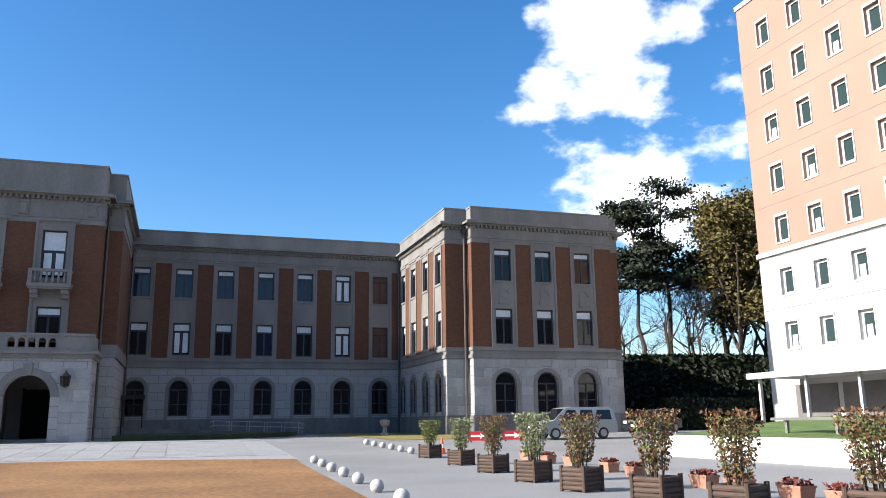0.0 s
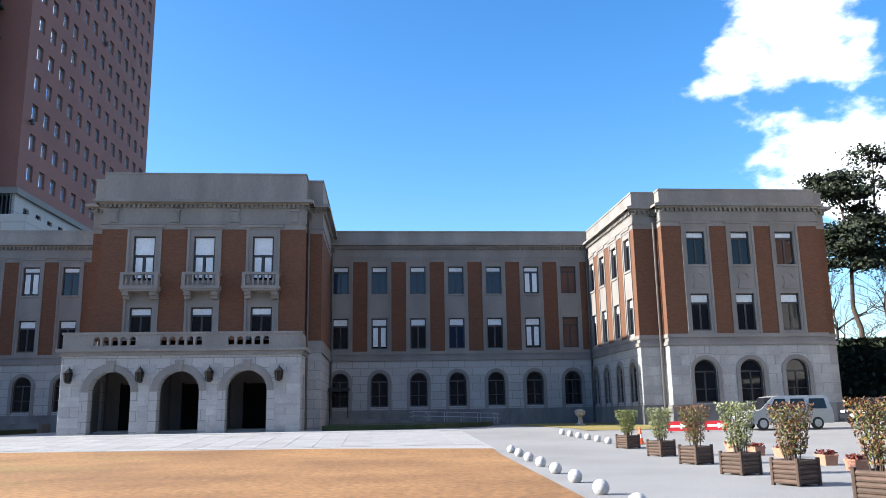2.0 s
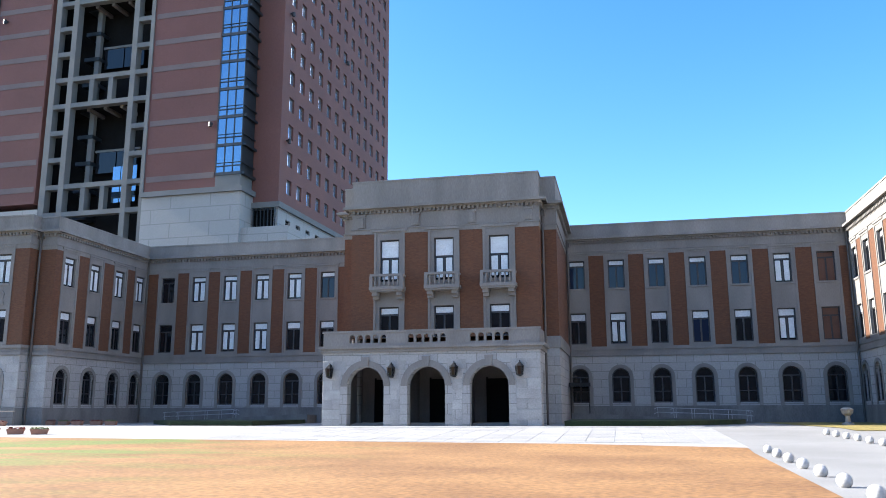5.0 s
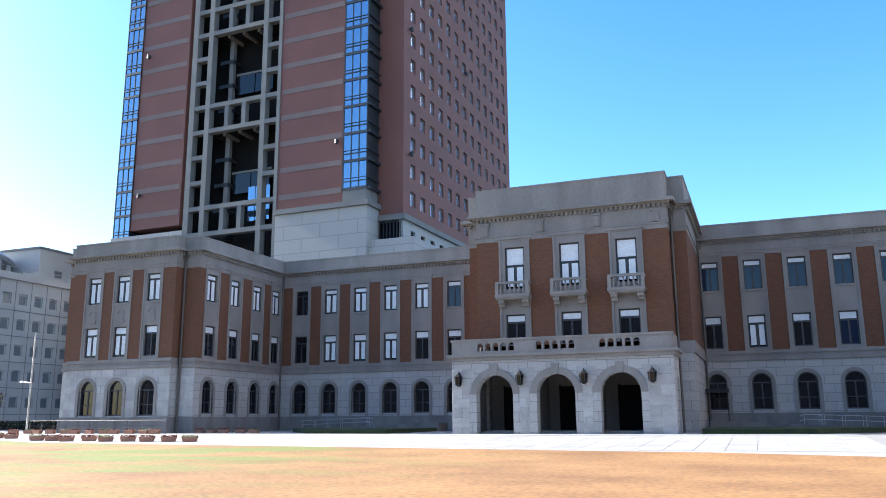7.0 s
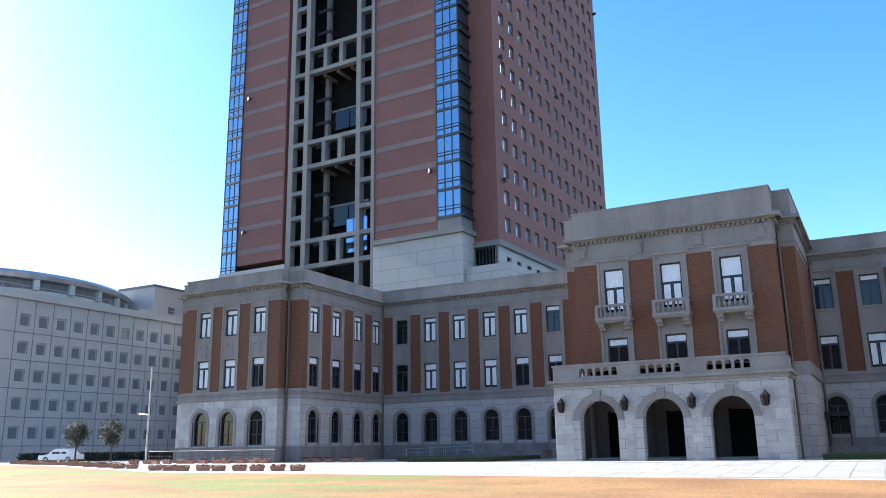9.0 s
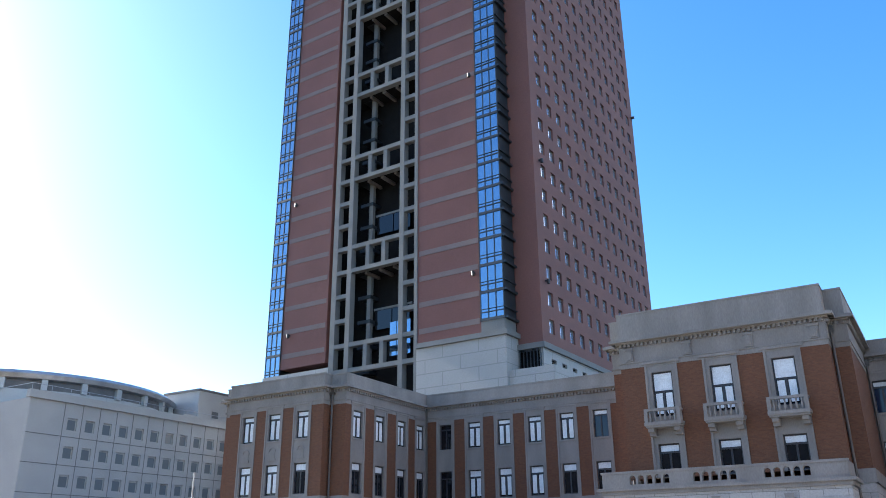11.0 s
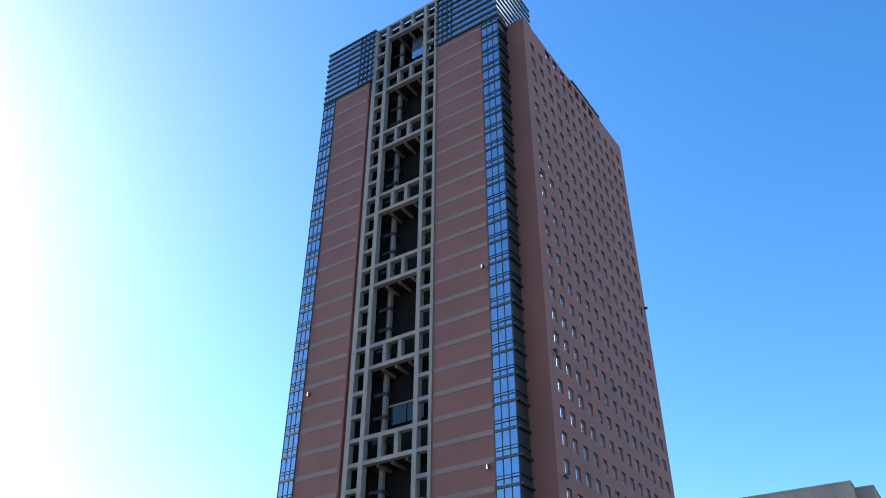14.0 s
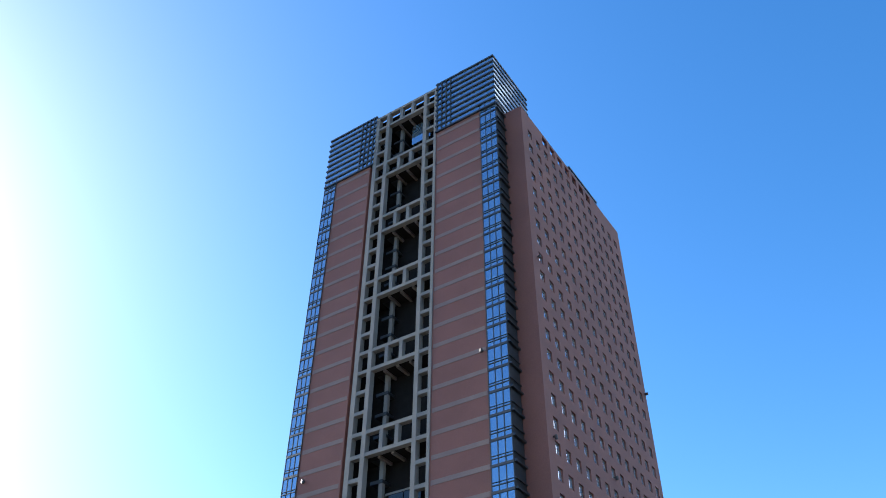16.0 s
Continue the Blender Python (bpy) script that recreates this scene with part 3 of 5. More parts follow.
# centre block
BX0, BX1, SX0, SX1 = -18.05, -4.95, -19.04, -3.9
BC = [CX - 3.84, CX, CX + 3.80]
CB_BRICK, CB_CORN, CB_TOP = 13.55, 15.2, 17.4
m = facing(0, BLOCK_Y, 0)
g = Geo(m)
g.wall(BX0 + 0.005, BX1 - 0.005, 6.3, CB_BRICK - 0.004, [(c - 1.1, c + 1.1, 6.3, CB_BRICK + 0.02, False) for c in BC], 0.5)
part("brick_wall", g, BRICK, hall)
for c in BC:
    g = Geo(m)
    g.wall(c - 1.095, c + 1.095, 6.304, CB_BRICK + 0.25, [(c - 0.69, c + 0.69, 6.31, 8.41, False), (c - 0.69, c + 0.69, 10.15, 13.1, False)], 0.45)
    for s in (-1, 1):
        g.box(c + s * 1.02 - 0.075, c + s * 1.02 + 0.075, -0.07, 0.001, 6.304, CB_BRICK + 0.12)
    g.box(c - 1.3, c + 1.3, -0.12, 0.001, CB_BRICK + 0.12, CB_BRICK + 0.3)
    part("window_bay", g, TRIM, hall)
    window("tall", m @ pose(c, 0.16, 10.15), "all")
    window("mid", m @ pose(c, 0.16, 6.31), "top")
cornice(m, BX0, BX1, (1, 1), CB_BRICK, CB_CORN, CB_TOP, 0.55)
for u in (BX0 + 0.7, CX - 1.95, CX + 1.95, BX1 - 0.7):
    g = Geo(m)
    g.box(u - 0.26, u + 0.26, -0.14, -0.03, CB_BRICK + 0.45, CB_CORN - 0.35)
    g.box(u - 0.32, u + 0.32, -0.18, -0.03, CB_CORN - 0.45, CB_CORN - 0.3)
    g.box(u - 0.16, u + 0.16, -0.19, -0.03, CB_BRICK + 0.55, CB_CORN - 0.5)
    part("carved_block", g, TRIM, hall)
for x, rz, a, b in ((BX1, 90, 0.004, 1.3), (BX0, -90, -1.3, -0.004)):
    g = Geo(facing(x, BLOCK_Y, rz))
    g.box(a + 0.005, b - 0.005, 0, 0.45, 6.3, CB_BRICK - 0.004)
    part("brick_wall", g, BRICK, hall)
    cornice(facing(x, BLOCK_Y, rz), a, b, (0, 0), CB_BRICK, CB_CORN, CB_TOP, 0.55)
SY = BLOCK_Y + 1.3
for a, b, e in ((BX1 - 0.3, SX1, (0, 1)), (SX0, BX0 + 0.3, (1, 0))):
    g = Geo(facing(0, SY, 0))
    g.box(a + 0.005, b - 0.005, 0, 0.45, 6.3, CB_BRICK - 0.004)
    part("brick_wall", g, BRICK, hall)
    g = Geo(facing(0, SY, 0))
    g.box(a + 0.005, b - 0.005, 0.0, 0.45, GROUND - 0.3, 5.5)
    part("stone_wall", g, STONE, hall)
    g = Geo(facing(0, SY, 0))
    g.box(a - 0.1 * e[0], b + 0.1 * e[1], -0.1, 0.45, 5.504, 6.29)
    part("string_course", g, TRIM, hall)
    cornice(facing(0, SY, 0), a, b, e, CB_BRICK, CB_CORN, CB_TOP - 0.08, 0.5)
for x, rz, a, b in ((SX1, 90, 0.0, 20), (SX0, -90, -20, 0.0)):
    mm = facing(x, SY, rz)
    g = Geo(mm)
    g.box(a + 0.005, b - 0.005, 0.002, 0.45, 6.3, CB_BRICK - 0.004)
    part("brick_wall", g, BRICK, hall)
    g = Geo(mm)
    g.box(a + 0.005, b - 0.005, 0.002, 0.45, GROUND - 0.3, 5.5)
    part("stone_wall", g, STONE, hall)
    g = Geo(mm)
    g.box(a, b, -0.1, 0.45, 5.504, 6.29)
    part("string_course", g, TRIM, hall)
    cornice(mm, a, b, (0, 0), CB_BRICK, CB_CORN, CB_TOP - 0.08, 0.5)
g = Geo()
g.box(SX0 + 0.4, SX1 - 0.4, BLOCK_Y + 1.7, BLOCK_Y + 21, 16.5, 16.8)
g.box(BX0 + 0.4, BX1 - 0.4, BLOCK_Y + 0.4, BLOCK_Y + 1.7, 16.5, 16.8)
part("roof", g, CONC, hall)

# little balconies under the tall windows
for c in BC:
    mm = pose(c, BLOCK_Y, 0)
    g = Geo(mm)
    g.box(-1.2, 1.2, -0.85, 0, 9.5, 9.72)
    g.box(-1.14, 1.14, -0.78, 0, 9.38, 9.5)
    g.box(-1.17, 1.17, -0.82, -0.6, 10.42, 10.58)
    for s in (-1, 1):
        g.box(s * 1.07 - 0.11, s * 1.07 + 0.11, -0.82, -0.6, 9.72, 10.42)
        g.box(s * 1.07 - 0.1, s * 1.07 + 0.1, -0.6, 0, 10.42, 10.56)
        g.box(s * 0.85 - 0.2, s * 0.85 + 0.2, -0.65, 0, 9.12, 9.38)
        g.box(s * 0.85 - 0.2, s * 0.85 + 0.2, -0.4, 0, 8.9, 9.12)
    bal = part("balcony", g, TRIM, hall, "pale stone balcony on scrolled brackets")
    one = Geo()
    one.lathe([(0.07, 0), (0.05, 0.08), (0.09, 0.28), (0.045, 0.5), (0.07, 0.7)], 8)
    me = one.mesh("baluster", True)
    for k in range(6):
        part("baluster", me, TRIM, bal, at=pose(c - 0.8 + k * 0.32, BLOCK_Y - 0.71, 9.72))

# porch with three arches
QX0, QX1 = -18.85, -4.78
AC = [-15.97, -11.99, -8.0]
m = facing(0, PORCH_Y, 0)
g = Geo(m)
g.wall(QX0 + 0.005, QX1 - 0.005, GROUND - 0.3, 5.12, [(c - 1.22, c + 1.22, GROUND - 0.3, 4.2, True) for c in AC], 0.75)
porch = part("porch", g, STONE, hall, "grey stone porch with three round arches")
for c in AC:
    g = Geo(m)
    g.arch_ring(c - 1.22, c + 1.22, 4.2 - 1.22, 0.42, -0.05, 0.1)
    part("arch_ring", g, TRIM, porch)
    g = Geo(m)
    g.prism([(c - 0.17, 4.18), (c + 0.17, 4.18), (c + 0.26, 4.83), (c - 0.26, 4.83)], -0.12, 0.1)
    part("keystone", g, TRIM, porch)
for x, rz, a, b in ((QX1, 90, 0.75, 3.0), (QX0, -90, -3.0, -0.75)):
    g = Geo(facing(x, PORCH_Y, rz))
    g.wall(a, b, GROUND - 0.3, 5.12, [((a + b) / 2 - 0.7, (a + b) / 2 + 0.7, GROUND - 0.3, 4.0, True)], 0.6)
    part("side_arch", g, STONE, porch)
g = Geo()
g.box(QX0 - 0.12, QX1 + 0.12, PORCH_Y - 0.12, BLOCK_Y + 0.3, 5.124, 5.36)
g.box(QX0 - 0.3, QX1 + 0.3, PORCH_Y - 0.3, BLOCK_Y + 0.3, 5.36, 5.54)
part("cornice", g, TRIM, porch)
g = Geo(facing(0, PORCH_Y - 0.02, 0))
holes = []
for c in (-15.85, -11.95, -7.95):
    holes += [(c + (k - 2) * 0.52 - 0.19, c + (k - 2) * 0.52 + 0.19, 5.73, 6.26, True) for k in range(5)]
g.wall(QX0, QX1, 5.544, 6.46, holes, 0.32)
g.box(QX0 - 0.06, QX1 + 0.06, -0.06, 0.38, 6.38, 6.52)
g.box(QX0, QX0 + 0.32, 0.32, 3.0, 5.544, 6.46)
g.box(QX1 - 0.32, QX1, 0.32, 3.0, 5.544, 6.46)
part("balustrade", g, TRIM, porch, "stone balustrade pierced by round-headed openings")
g = Geo()
g.box(QX0 + 0.2, QX1 - 0.2, BLOCK_Y + 2.6, BLOCK_Y + 3.0, GROUND - 0.3, 5.1)
part("inner_wall", g, TRIM, porch)
g = Geo()
g.box(QX0 + 0.2, QX1 - 0.2, PORCH_Y + 0.7, BLOCK_Y + 3.0, 4.9, 5.1)
part("soffit", g, TRIM, porch)
for x in (QX0 + 0.61, QX1 - 0.91, -14.1, -10.2):
    g = Geo()
    g.box(x, x + 0.3, BLOCK_Y, BLOCK_Y + 2.6, GROUND - 0.3, 4.9)
    part("inner_pier", g, TRIM, porch)
# doors: the shade under the porch is given by their near-black colour
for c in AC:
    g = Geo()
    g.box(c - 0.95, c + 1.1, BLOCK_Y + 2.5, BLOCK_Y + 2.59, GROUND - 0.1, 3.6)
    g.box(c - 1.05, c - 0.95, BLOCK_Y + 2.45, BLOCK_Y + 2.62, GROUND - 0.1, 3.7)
    part("door", g, SHADEBLACK, porch, "entrance door coloured near-black for the porch shade")
g = Geo()
g.box(QX0 + 0.6, QX1 - 0.6, PORCH_Y + 0.5, BLOCK_Y + 2.6, GROUND - 0.1, GROUND + 0.08)
g.box(QX0 + 1.8, QX1 - 1.8, PORCH_Y + 0.9, BLOCK_Y + 2.6, GROUND + 0.08, GROUND + 0.2)
part("porch_floor", g, TRIM, porch)


def lantern(x):
    ob = thing("wall_lantern", "black iron wall lantern with clear glass on the porch front", "lantern", group="porch lanterns", at=pose(x, PORCH_Y, 3.6))
    g = Geo()
    g.box(-0.08, 0.08, -0.05, 0, -0.1, 0.75)
    g.tube([(0, -0.03, 0.7), (0, -0.25, 0.85), (0, -0.3, 0.72)], 0.03, 6)
    g.lathe([(0.05, 0.5), (0.30, 0.52), (0.12, 0.68), (0.03, 0.78)], 6, (0, -0.32, 0))
    g.lathe([(0.06, -0.1), (0.22, -0.02), (0.22, 0.02)], 6, (0, -0.32, 0))
    for k in range(6):
        a = k * math.pi / 3
        g.tube([(0.2 * math.cos(a), -0.32 + 0.2 * math.sin(a), 0), (0.26 * math.cos(a), -0.32 + 0.26 * math.sin(a), 0.53)], 0.022, 4)
    part("frame", g, IRON, ob)
    g = Geo()
    g.lathe([(0.17, 0.02), (0.23, 0.52)], 6, (0, -0.32, 0))
    part("lamp_glass", g, PANE, ob)
    return ob


for x in (-18.3, -14.2, -10.15, -6.05):
    lantern(x)

# the tall office tower behind
tower = thing("office_tower", "tall red-brown tiled tower with blue glass corners and grey grid", "tower")
tower.matrix_basis = pose(-50, 100, 0, 0, 0, -2) @ pose(50, -100, 0)
TY, TX0, TX1 = 100.0, -97.8, -50.5
G0, G1 = -83.4, -65.8
FL = 4.225
ZP, ZB, ZT = 31.8, 136.8, 153.6
SXT, SYB, SYE = -46.35, 103.4, 152.3
ztop_side = 136.6


def tower_slab(name, x0, x1, y0, y1, z0, z1, mat, label=""):
    g = Geo()
    g.box(x0, x1, y0, y1, z0, z1)
    return part(name, g, mat, tower, label)


for x0, x1 in ((TX0 + 3.4, G0 - 0.9), (G1, TX1 - 3.9)):
    tower_slab("tiled_wall", x0, x1, TY, TY + 3, ZP, ZB, TOWERBRICK)
    for k in range(1, 26):
        z = 29.8 + k * FL
        if z < ZB - 1:
            tower_slab("grey_band", x0 + 0.3, x1 - 0.3, TY - 0.06, TY + 0.5, z - 0.42, z + 0.42, TOWERBAND)
tower_slab("side_wall_core", TX0 + 1, SXT - 1.0, SYB + 1.2, SYE - 0.5, 0, ZB - 4, SHADEBLACK)
tower_slab("recess_wall", G0 - 0.9, G0 - 0.31, TY + 1.1, TY + 3, ZP - 1, ZB, TOWERBRICK)
# podium
tower_slab("podium", G1, TX1 + 0.2, TY - 0.3, TY + 3.8, 0, ZP, PODIUM, "pale stone podium of the tower")
tower_slab("podium", TX0 - 0.3, G0, TY - 0.3, TY + 5, 0, ZP - 1, PODIUM)
tower_slab("ledge", G1, TX1 + 0.6, TY - 0.7, TY + 4, ZP - 0.5, ZP + 0.25, TOWERGREY)
tower_slab("side_ledge", TX1, SXT + 0.4, SYB - 0.4, SYE, ZP - 2.2, ZP - 1.4, TOWERGREY)


def curtain(x0, x1, y0, y1, z0, z1, cols, axis, sub=2):
    """A strip of curtain wall: one glass sheet per storey with mullions and spandrels before it."""
    n = max(1, round((z1 - z0) / FL))
    h = (z1 - z0) / n
    for k in range(n):
        g = Geo()
        g.box(x0, x1, y0, y1, z0 + k * h + 0.25, z0 + (k + 1) * h - 0.05)
        part("glass_panel", g, CURTAIN, tower)
    g = Geo()
    for k in range(n):
        for zz, t in ((z0 + k * h, 0.42), (z0 + k * h + h * 0.30, 0.12), (z0 + k * h + h * 0.42, 0.06)):
            g.box(x0 - 0.06, x1 + 0.06, y0 - 0.12, y1 + 0.06, zz, zz + t)
    for k in range(cols + 1):
        if axis == "x":
            u = x0 + (x1 - x0) * k / cols
            g.box(u - 0.06, u + 0.06, y0 - 0.10, y1, z0, z1)
        else:
            u = y0 + (y1 - y0) * k / cols
            g.box(x0 - 0.02, x1 + 0.08, u - 0.06, u + 0.06, z0, z1)
    part("mullions", g, MULLION, tower)


curtain(TX1 - 3.9, TX1, TY - 0.1, TY + 3.3, ZP + 2.0, ZB + 2, 3, "x")
curtain(TX0, TX0 + 3.4, TY - 0.1, TY + 20, ZP - 6, ZB + 2, 3, "x")
tower_slab("glass_base", TX1 - 3.9, TX1, TY - 0.1, TY + 3.3, ZP + 0.25, ZP + 2.0, TOWERGREY)
for k in range(25):
    z = ZP + 2 + k * FL
    tower_slab("side_fin", TX1 + 0.02, TX1 + 0.5, TY - 0.1, SYB, z, z + 0.35, MULLION)
    tower_slab("side_fin", TX1 + 0.02, TX1 + 0.3, TY - 0.1, SYB, z + 1.6, z + 1.75, MULLION)
# upper glass boxes
for x0, x1 in ((TX0, G0), (G1, TX1)):
    g = Geo()
    g.box(x0, x1, TY - 0.15, TY + 15, ZB + 0.1, ZT - 0.2)
    part("glass_box", g, CURTAIN, tower, "blue louvred glass crown")
    g = Geo()
    n = 9
    for k in range(n + 1):
        z = ZB + 0.1 + k * (ZT - ZB - 0.4) / n
        g.box(x0 - 0.15, x1 + 0.15, TY - 0.4, TY + 15.2, z - 0.22, z + 0.22)
    for k in range(4):
        u = (G0 - 4.2 + 1.2 * k) if x0 == TX0 else (G1 + 1.2 * k + 0.3)
        g.box(u - 0.07, u + 0.07, TY - 0.42, TY, ZB, ZT)
    part("louvres", g, MULLION, tower)

g = Geo()
g.box(-70, SXT - 1.2, 129, 143.5, ztop_side - 1, 140.6)
part("glass_box", g, CURTAIN, tower, "blue louvred glass crown")
for k in range(4):
    z = ztop_side + 0.4 + k * 1.2
    g = Geo()
    g.box(-70.2, SXT - 1.0, 128.8, 143.7, z - 0.2, z + 0.2)
    part("louvre", g, MULLION, tower)

# open grid in the middle of the tower front
Z0G = 29.8
grid_v = [(G0, G0 + 1.0), (G0 + 3.2, G0 + 4.1), (G1 - 3.6, G1 - 2.75), (G1 - 0.6, G1)]
for a, b in grid_v:
    g = Geo()
    g.box(a, b, TY - 0.2, TY + 1.0, Z0G - 16, ZT - 0.9)
    part("grid_column", g, TOWERGREY, tower)
top_g = ZT - 1.1
k = 0
while True:
    z = Z0G + k * FL
    if z > top_g:
        break
    beams = [(grid_v[0][1], grid_v[1][0]), (grid_v[2][1], grid_v[3][0])]
    if k % 4 in (0, 1) or z > top_g - 1:
        beams.append((grid_v[1][1], grid_v[2][0]))
    for a, b in beams:
        tower_slab("grid_beam", a, b, TY - 0.15, TY + 0.9, z - 0.36, z + 0.36, TOWERGREY)
    if k % 4 == 0 and z + FL < top_g + 1:
        for i in (1, 2):
            u = grid_v[1][1] + i * (grid_v[2][0] - grid_v[1][1]) / 3
            tower_slab("grid_stub", u - 0.38, u + 0.38, TY - 0.1, TY + 0.85, z + 0.36, z + FL - 0.36, TOWERGREY)
    if z < top_g - 2:
        tower_slab("inner_slab", grid_v[1][1] - 0.4, grid_v[1][1] + 2.2, TY + 2.4, TY + 9, z - 0.3, z + 0.3, MULLION)
        tower_slab("inner_column", grid_v[1][1] + 1.3, grid_v[1][1] + 2.1, TY + 2.6, TY + 3.3, z + 0.3, z + FL - 0.3, TOWERGREY)
        tower_slab("inner_column", grid_v[3][0] - 1.1, grid_v[3][0] - 0.5, TY + 2.6, TY + 3.3, z + 0.3, z + FL - 0.3, TOWERGREY)
    # soffits coloured near-black for the shade inside the void
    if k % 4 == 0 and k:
        tower_slab("soffit", grid_v[0][1], grid_v[3][0], TY + 0.9, TY + 9, z - 0.2, z + 0.2, SHADEBLACK)
        for i in range(3):
            u = grid_v[1][1] + 2.0 + 2.9 * i
            tower_slab("soffit_beam", u, u + 0.5, TY + 1.0, TY + 7, z - 0.7, z - 0.2, OFFICEDARK)
    if k in (2, 6):
        tower_slab("balcony_rail", grid_v[1][1] + 2.2, grid_v[2][0], TY + 3.4, TY + 3.7, z + 1.9, z + 2.25, TOWERGREY)
        for i in range(2):
            u0 = grid_v[1][1] + 2.4 + i * 3.6
            tower_slab("balcony_glass", u0, u0 + 3.4, TY + 3.5, TY + 3.58, z - 1.4, z + 1.9, PANE)
    k += 1
for x0, x1, z0, z1 in ((-73.6, -69.4, 32.0, 37.6), (-68.5, -66.4, 32.0, 39.5), (-68.5, -66.4, 22, 30.6)):
    n = max(1, round((x1 - x0) / 1.5))
    for i in range(n):
        for za, zb in ((z0, (z0 + z1) / 2 - 0.06), ((z0 + z1) / 2 + 0.06, z1)):
            tower_slab("glass_screen", x0 + (x1 - x0) * i / n + 0.06, x0 + (x1 - x0) * (i + 1) / n - 0.06, TY + 3.2, TY + 3.3, za, zb, CURTAIN)
# crown block, slab and void walls: shade as near-black colour, sky kept out
tower_slab("plant_room", G0, G1, TY + 9, TY + 15, ZB, ZT - 2.2, SHADEBLACK)
tower_slab("crown_roof", G0, G1, TY + 1.1, TY + 15, ZT - 2.2, ZT - 1.8, SHADEBLACK)
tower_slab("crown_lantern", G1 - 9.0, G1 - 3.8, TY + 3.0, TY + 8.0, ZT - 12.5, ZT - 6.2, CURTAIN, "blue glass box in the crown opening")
tower_slab("inner_wall", G0, G1, TY + 9, TY + 9.6, 0, ZB, SHADEBLACK)
tower_slab("void_wall", G0 - 0.3, G0, TY + 1, TY + 10, 0, ZT - 2.2, SHADEBLACK)
tower_slab("void_wall", G1, G1 + 0.3, TY + 1, TY + 10, 0, ZT - 2.2, SHADEBLACK)

# side of the tower with its rows of small windows
SIDE = facing(SXT, SYB, 90)
cols = [3.3 + 3.55 * k for k in range(13)]
ztop = ztop_side
nf = int((ztop - 3.6 - ZP + 1.4) / FL)
holes = [(c - 0.85, c + 0.85, ZP - 0.6 + FL * r + 1.0, ZP - 0.6 + FL * r + 3.2, False) for c in cols for r in range(nf)]
g = Geo(SIDE)
holes += [(c - 1.1, c + 1.1, ztop - 3.4, ztop - 0.9, False) for c in cols[2:9]]
g.wall(0, SYE - SYB, ZP - 1.4, ztop, holes, 0.6)
part("tiled_wall", g, TOWERBRICK, tower)
tower_slab("tiled_wall", TX1, SXT - 0.604, SYB, SYB + 0.6, ZP - 1.4, ztop, TOWERBRICK)
g = Geo(SIDE)
g.wall(0, SYE - SYB, 0, ZP - 1.404, [(c - 0.8, c + 0.8, ZP - 6.6, ZP - 3.4, False) for c in cols], 0.6)
part("podium", g, PODIUM, tower)
wf, wp = window_meshes(1.7, 2.2, 0.9, "plain")
TP = wp.copy()
TP.materials.append(glass("tower_window_glass", (0.50, 0.60, 0.76)))
TP.materials[0].node_tree.nodes["Principled BSDF"].inputs["Metallic"].default_value = 0.7
TF = wf.copy()
TF.materials.append(TOWERGREY)
for c in cols:
    for r in range(nf):
        ob = part("window", TF, TOWERGREY, tower, at=SIDE @ pose(c, 0.3, ZP - 0.6 + FL * r + 1.0))
        part("pane", TP, PANE, ob)
wf2, wp2 = window_meshes(1.6, 3.2, 0.9, "plain")
for c in cols:
    ob = part("window", wf2, BLACKFRAME, tower, at=SIDE @ pose(c, 0.3, ZP - 6.6))
    part("pane", wp2, PANE, ob)
# stepped stone block and vent at the podium corner
tower_slab("podium_step", TX1 + 0.2, SXT + 3.0, TY + 0.4, SYB + 6, 0, ZP - 5.6, PODIUM)
g = Geo()
for k in range(7):
    g.box(TX1 + 0.5 + k * 0.55, TX1 + 0.62 + k * 0.55, SYB - 0.35, SYB - 0.2, ZP - 5.5, ZP - 2.3)
part("vent_grille", g, MULLION, tower)

# salmon and white annex by the forecourt
annex = thing("annex_building", "salmon tiled annex with white lower storeys and square windows", "building")
AX, AYF = 42.0, 50.7
m = facing(AX, AYF, -90)
acols = [2.8 + 3.4 * k for k in range(8)]
f = Geo()
for q in ((-0.63, -0.43, 0.0, 1.95), (0.43, 0.63, 0.0, 1.95), (-0.43, 0.43, 0.0, 0.2), (-0.43, 0.43, 1.72, 1.95)):
    f.box(q[0], q[1], 0, 0.14, q[2], q[3])
aw = f.mesh("window")
f = Geo()
f.box(-0.43, 0.43, 0.09, 0.12, 0.2, 1.72)
ap = f.mesh("pane")
f = Geo()
f.box(-0.36, 0.12, 0.06, 0.085, 0.22, 1.0)
HALF = f.mesh("blind")
APM = ap.copy()
APM.materials.append(glass("annex_window_glass", (0.03, 0.05, 0.052)))
AFM = Geo()
AFM.box(-0.74, 0.74, -0.06, 0.02, 1.95, 2.08)
AFM.box(-0.74, 0.74, -0.06, 0.02, -0.12, 0.0)
AFM.box(-0.74, -0.63, -0.06, 0.02, 0.0, 1.95)
AFM.box(0.63, 0.74, -0.06, 0.02, 0.0, 1.95)
for q in ((-0.70, 0.70, 2.10, 2.17), (-0.79, -0.745, -0.1, 2.17)):
    AFM.box(q[0], q[1], -0.012, 0.0, q[2], q[3])
AFM = AFM.mesh("surround")
rows = [6.2 + 3.95 * r for r in range(7)]
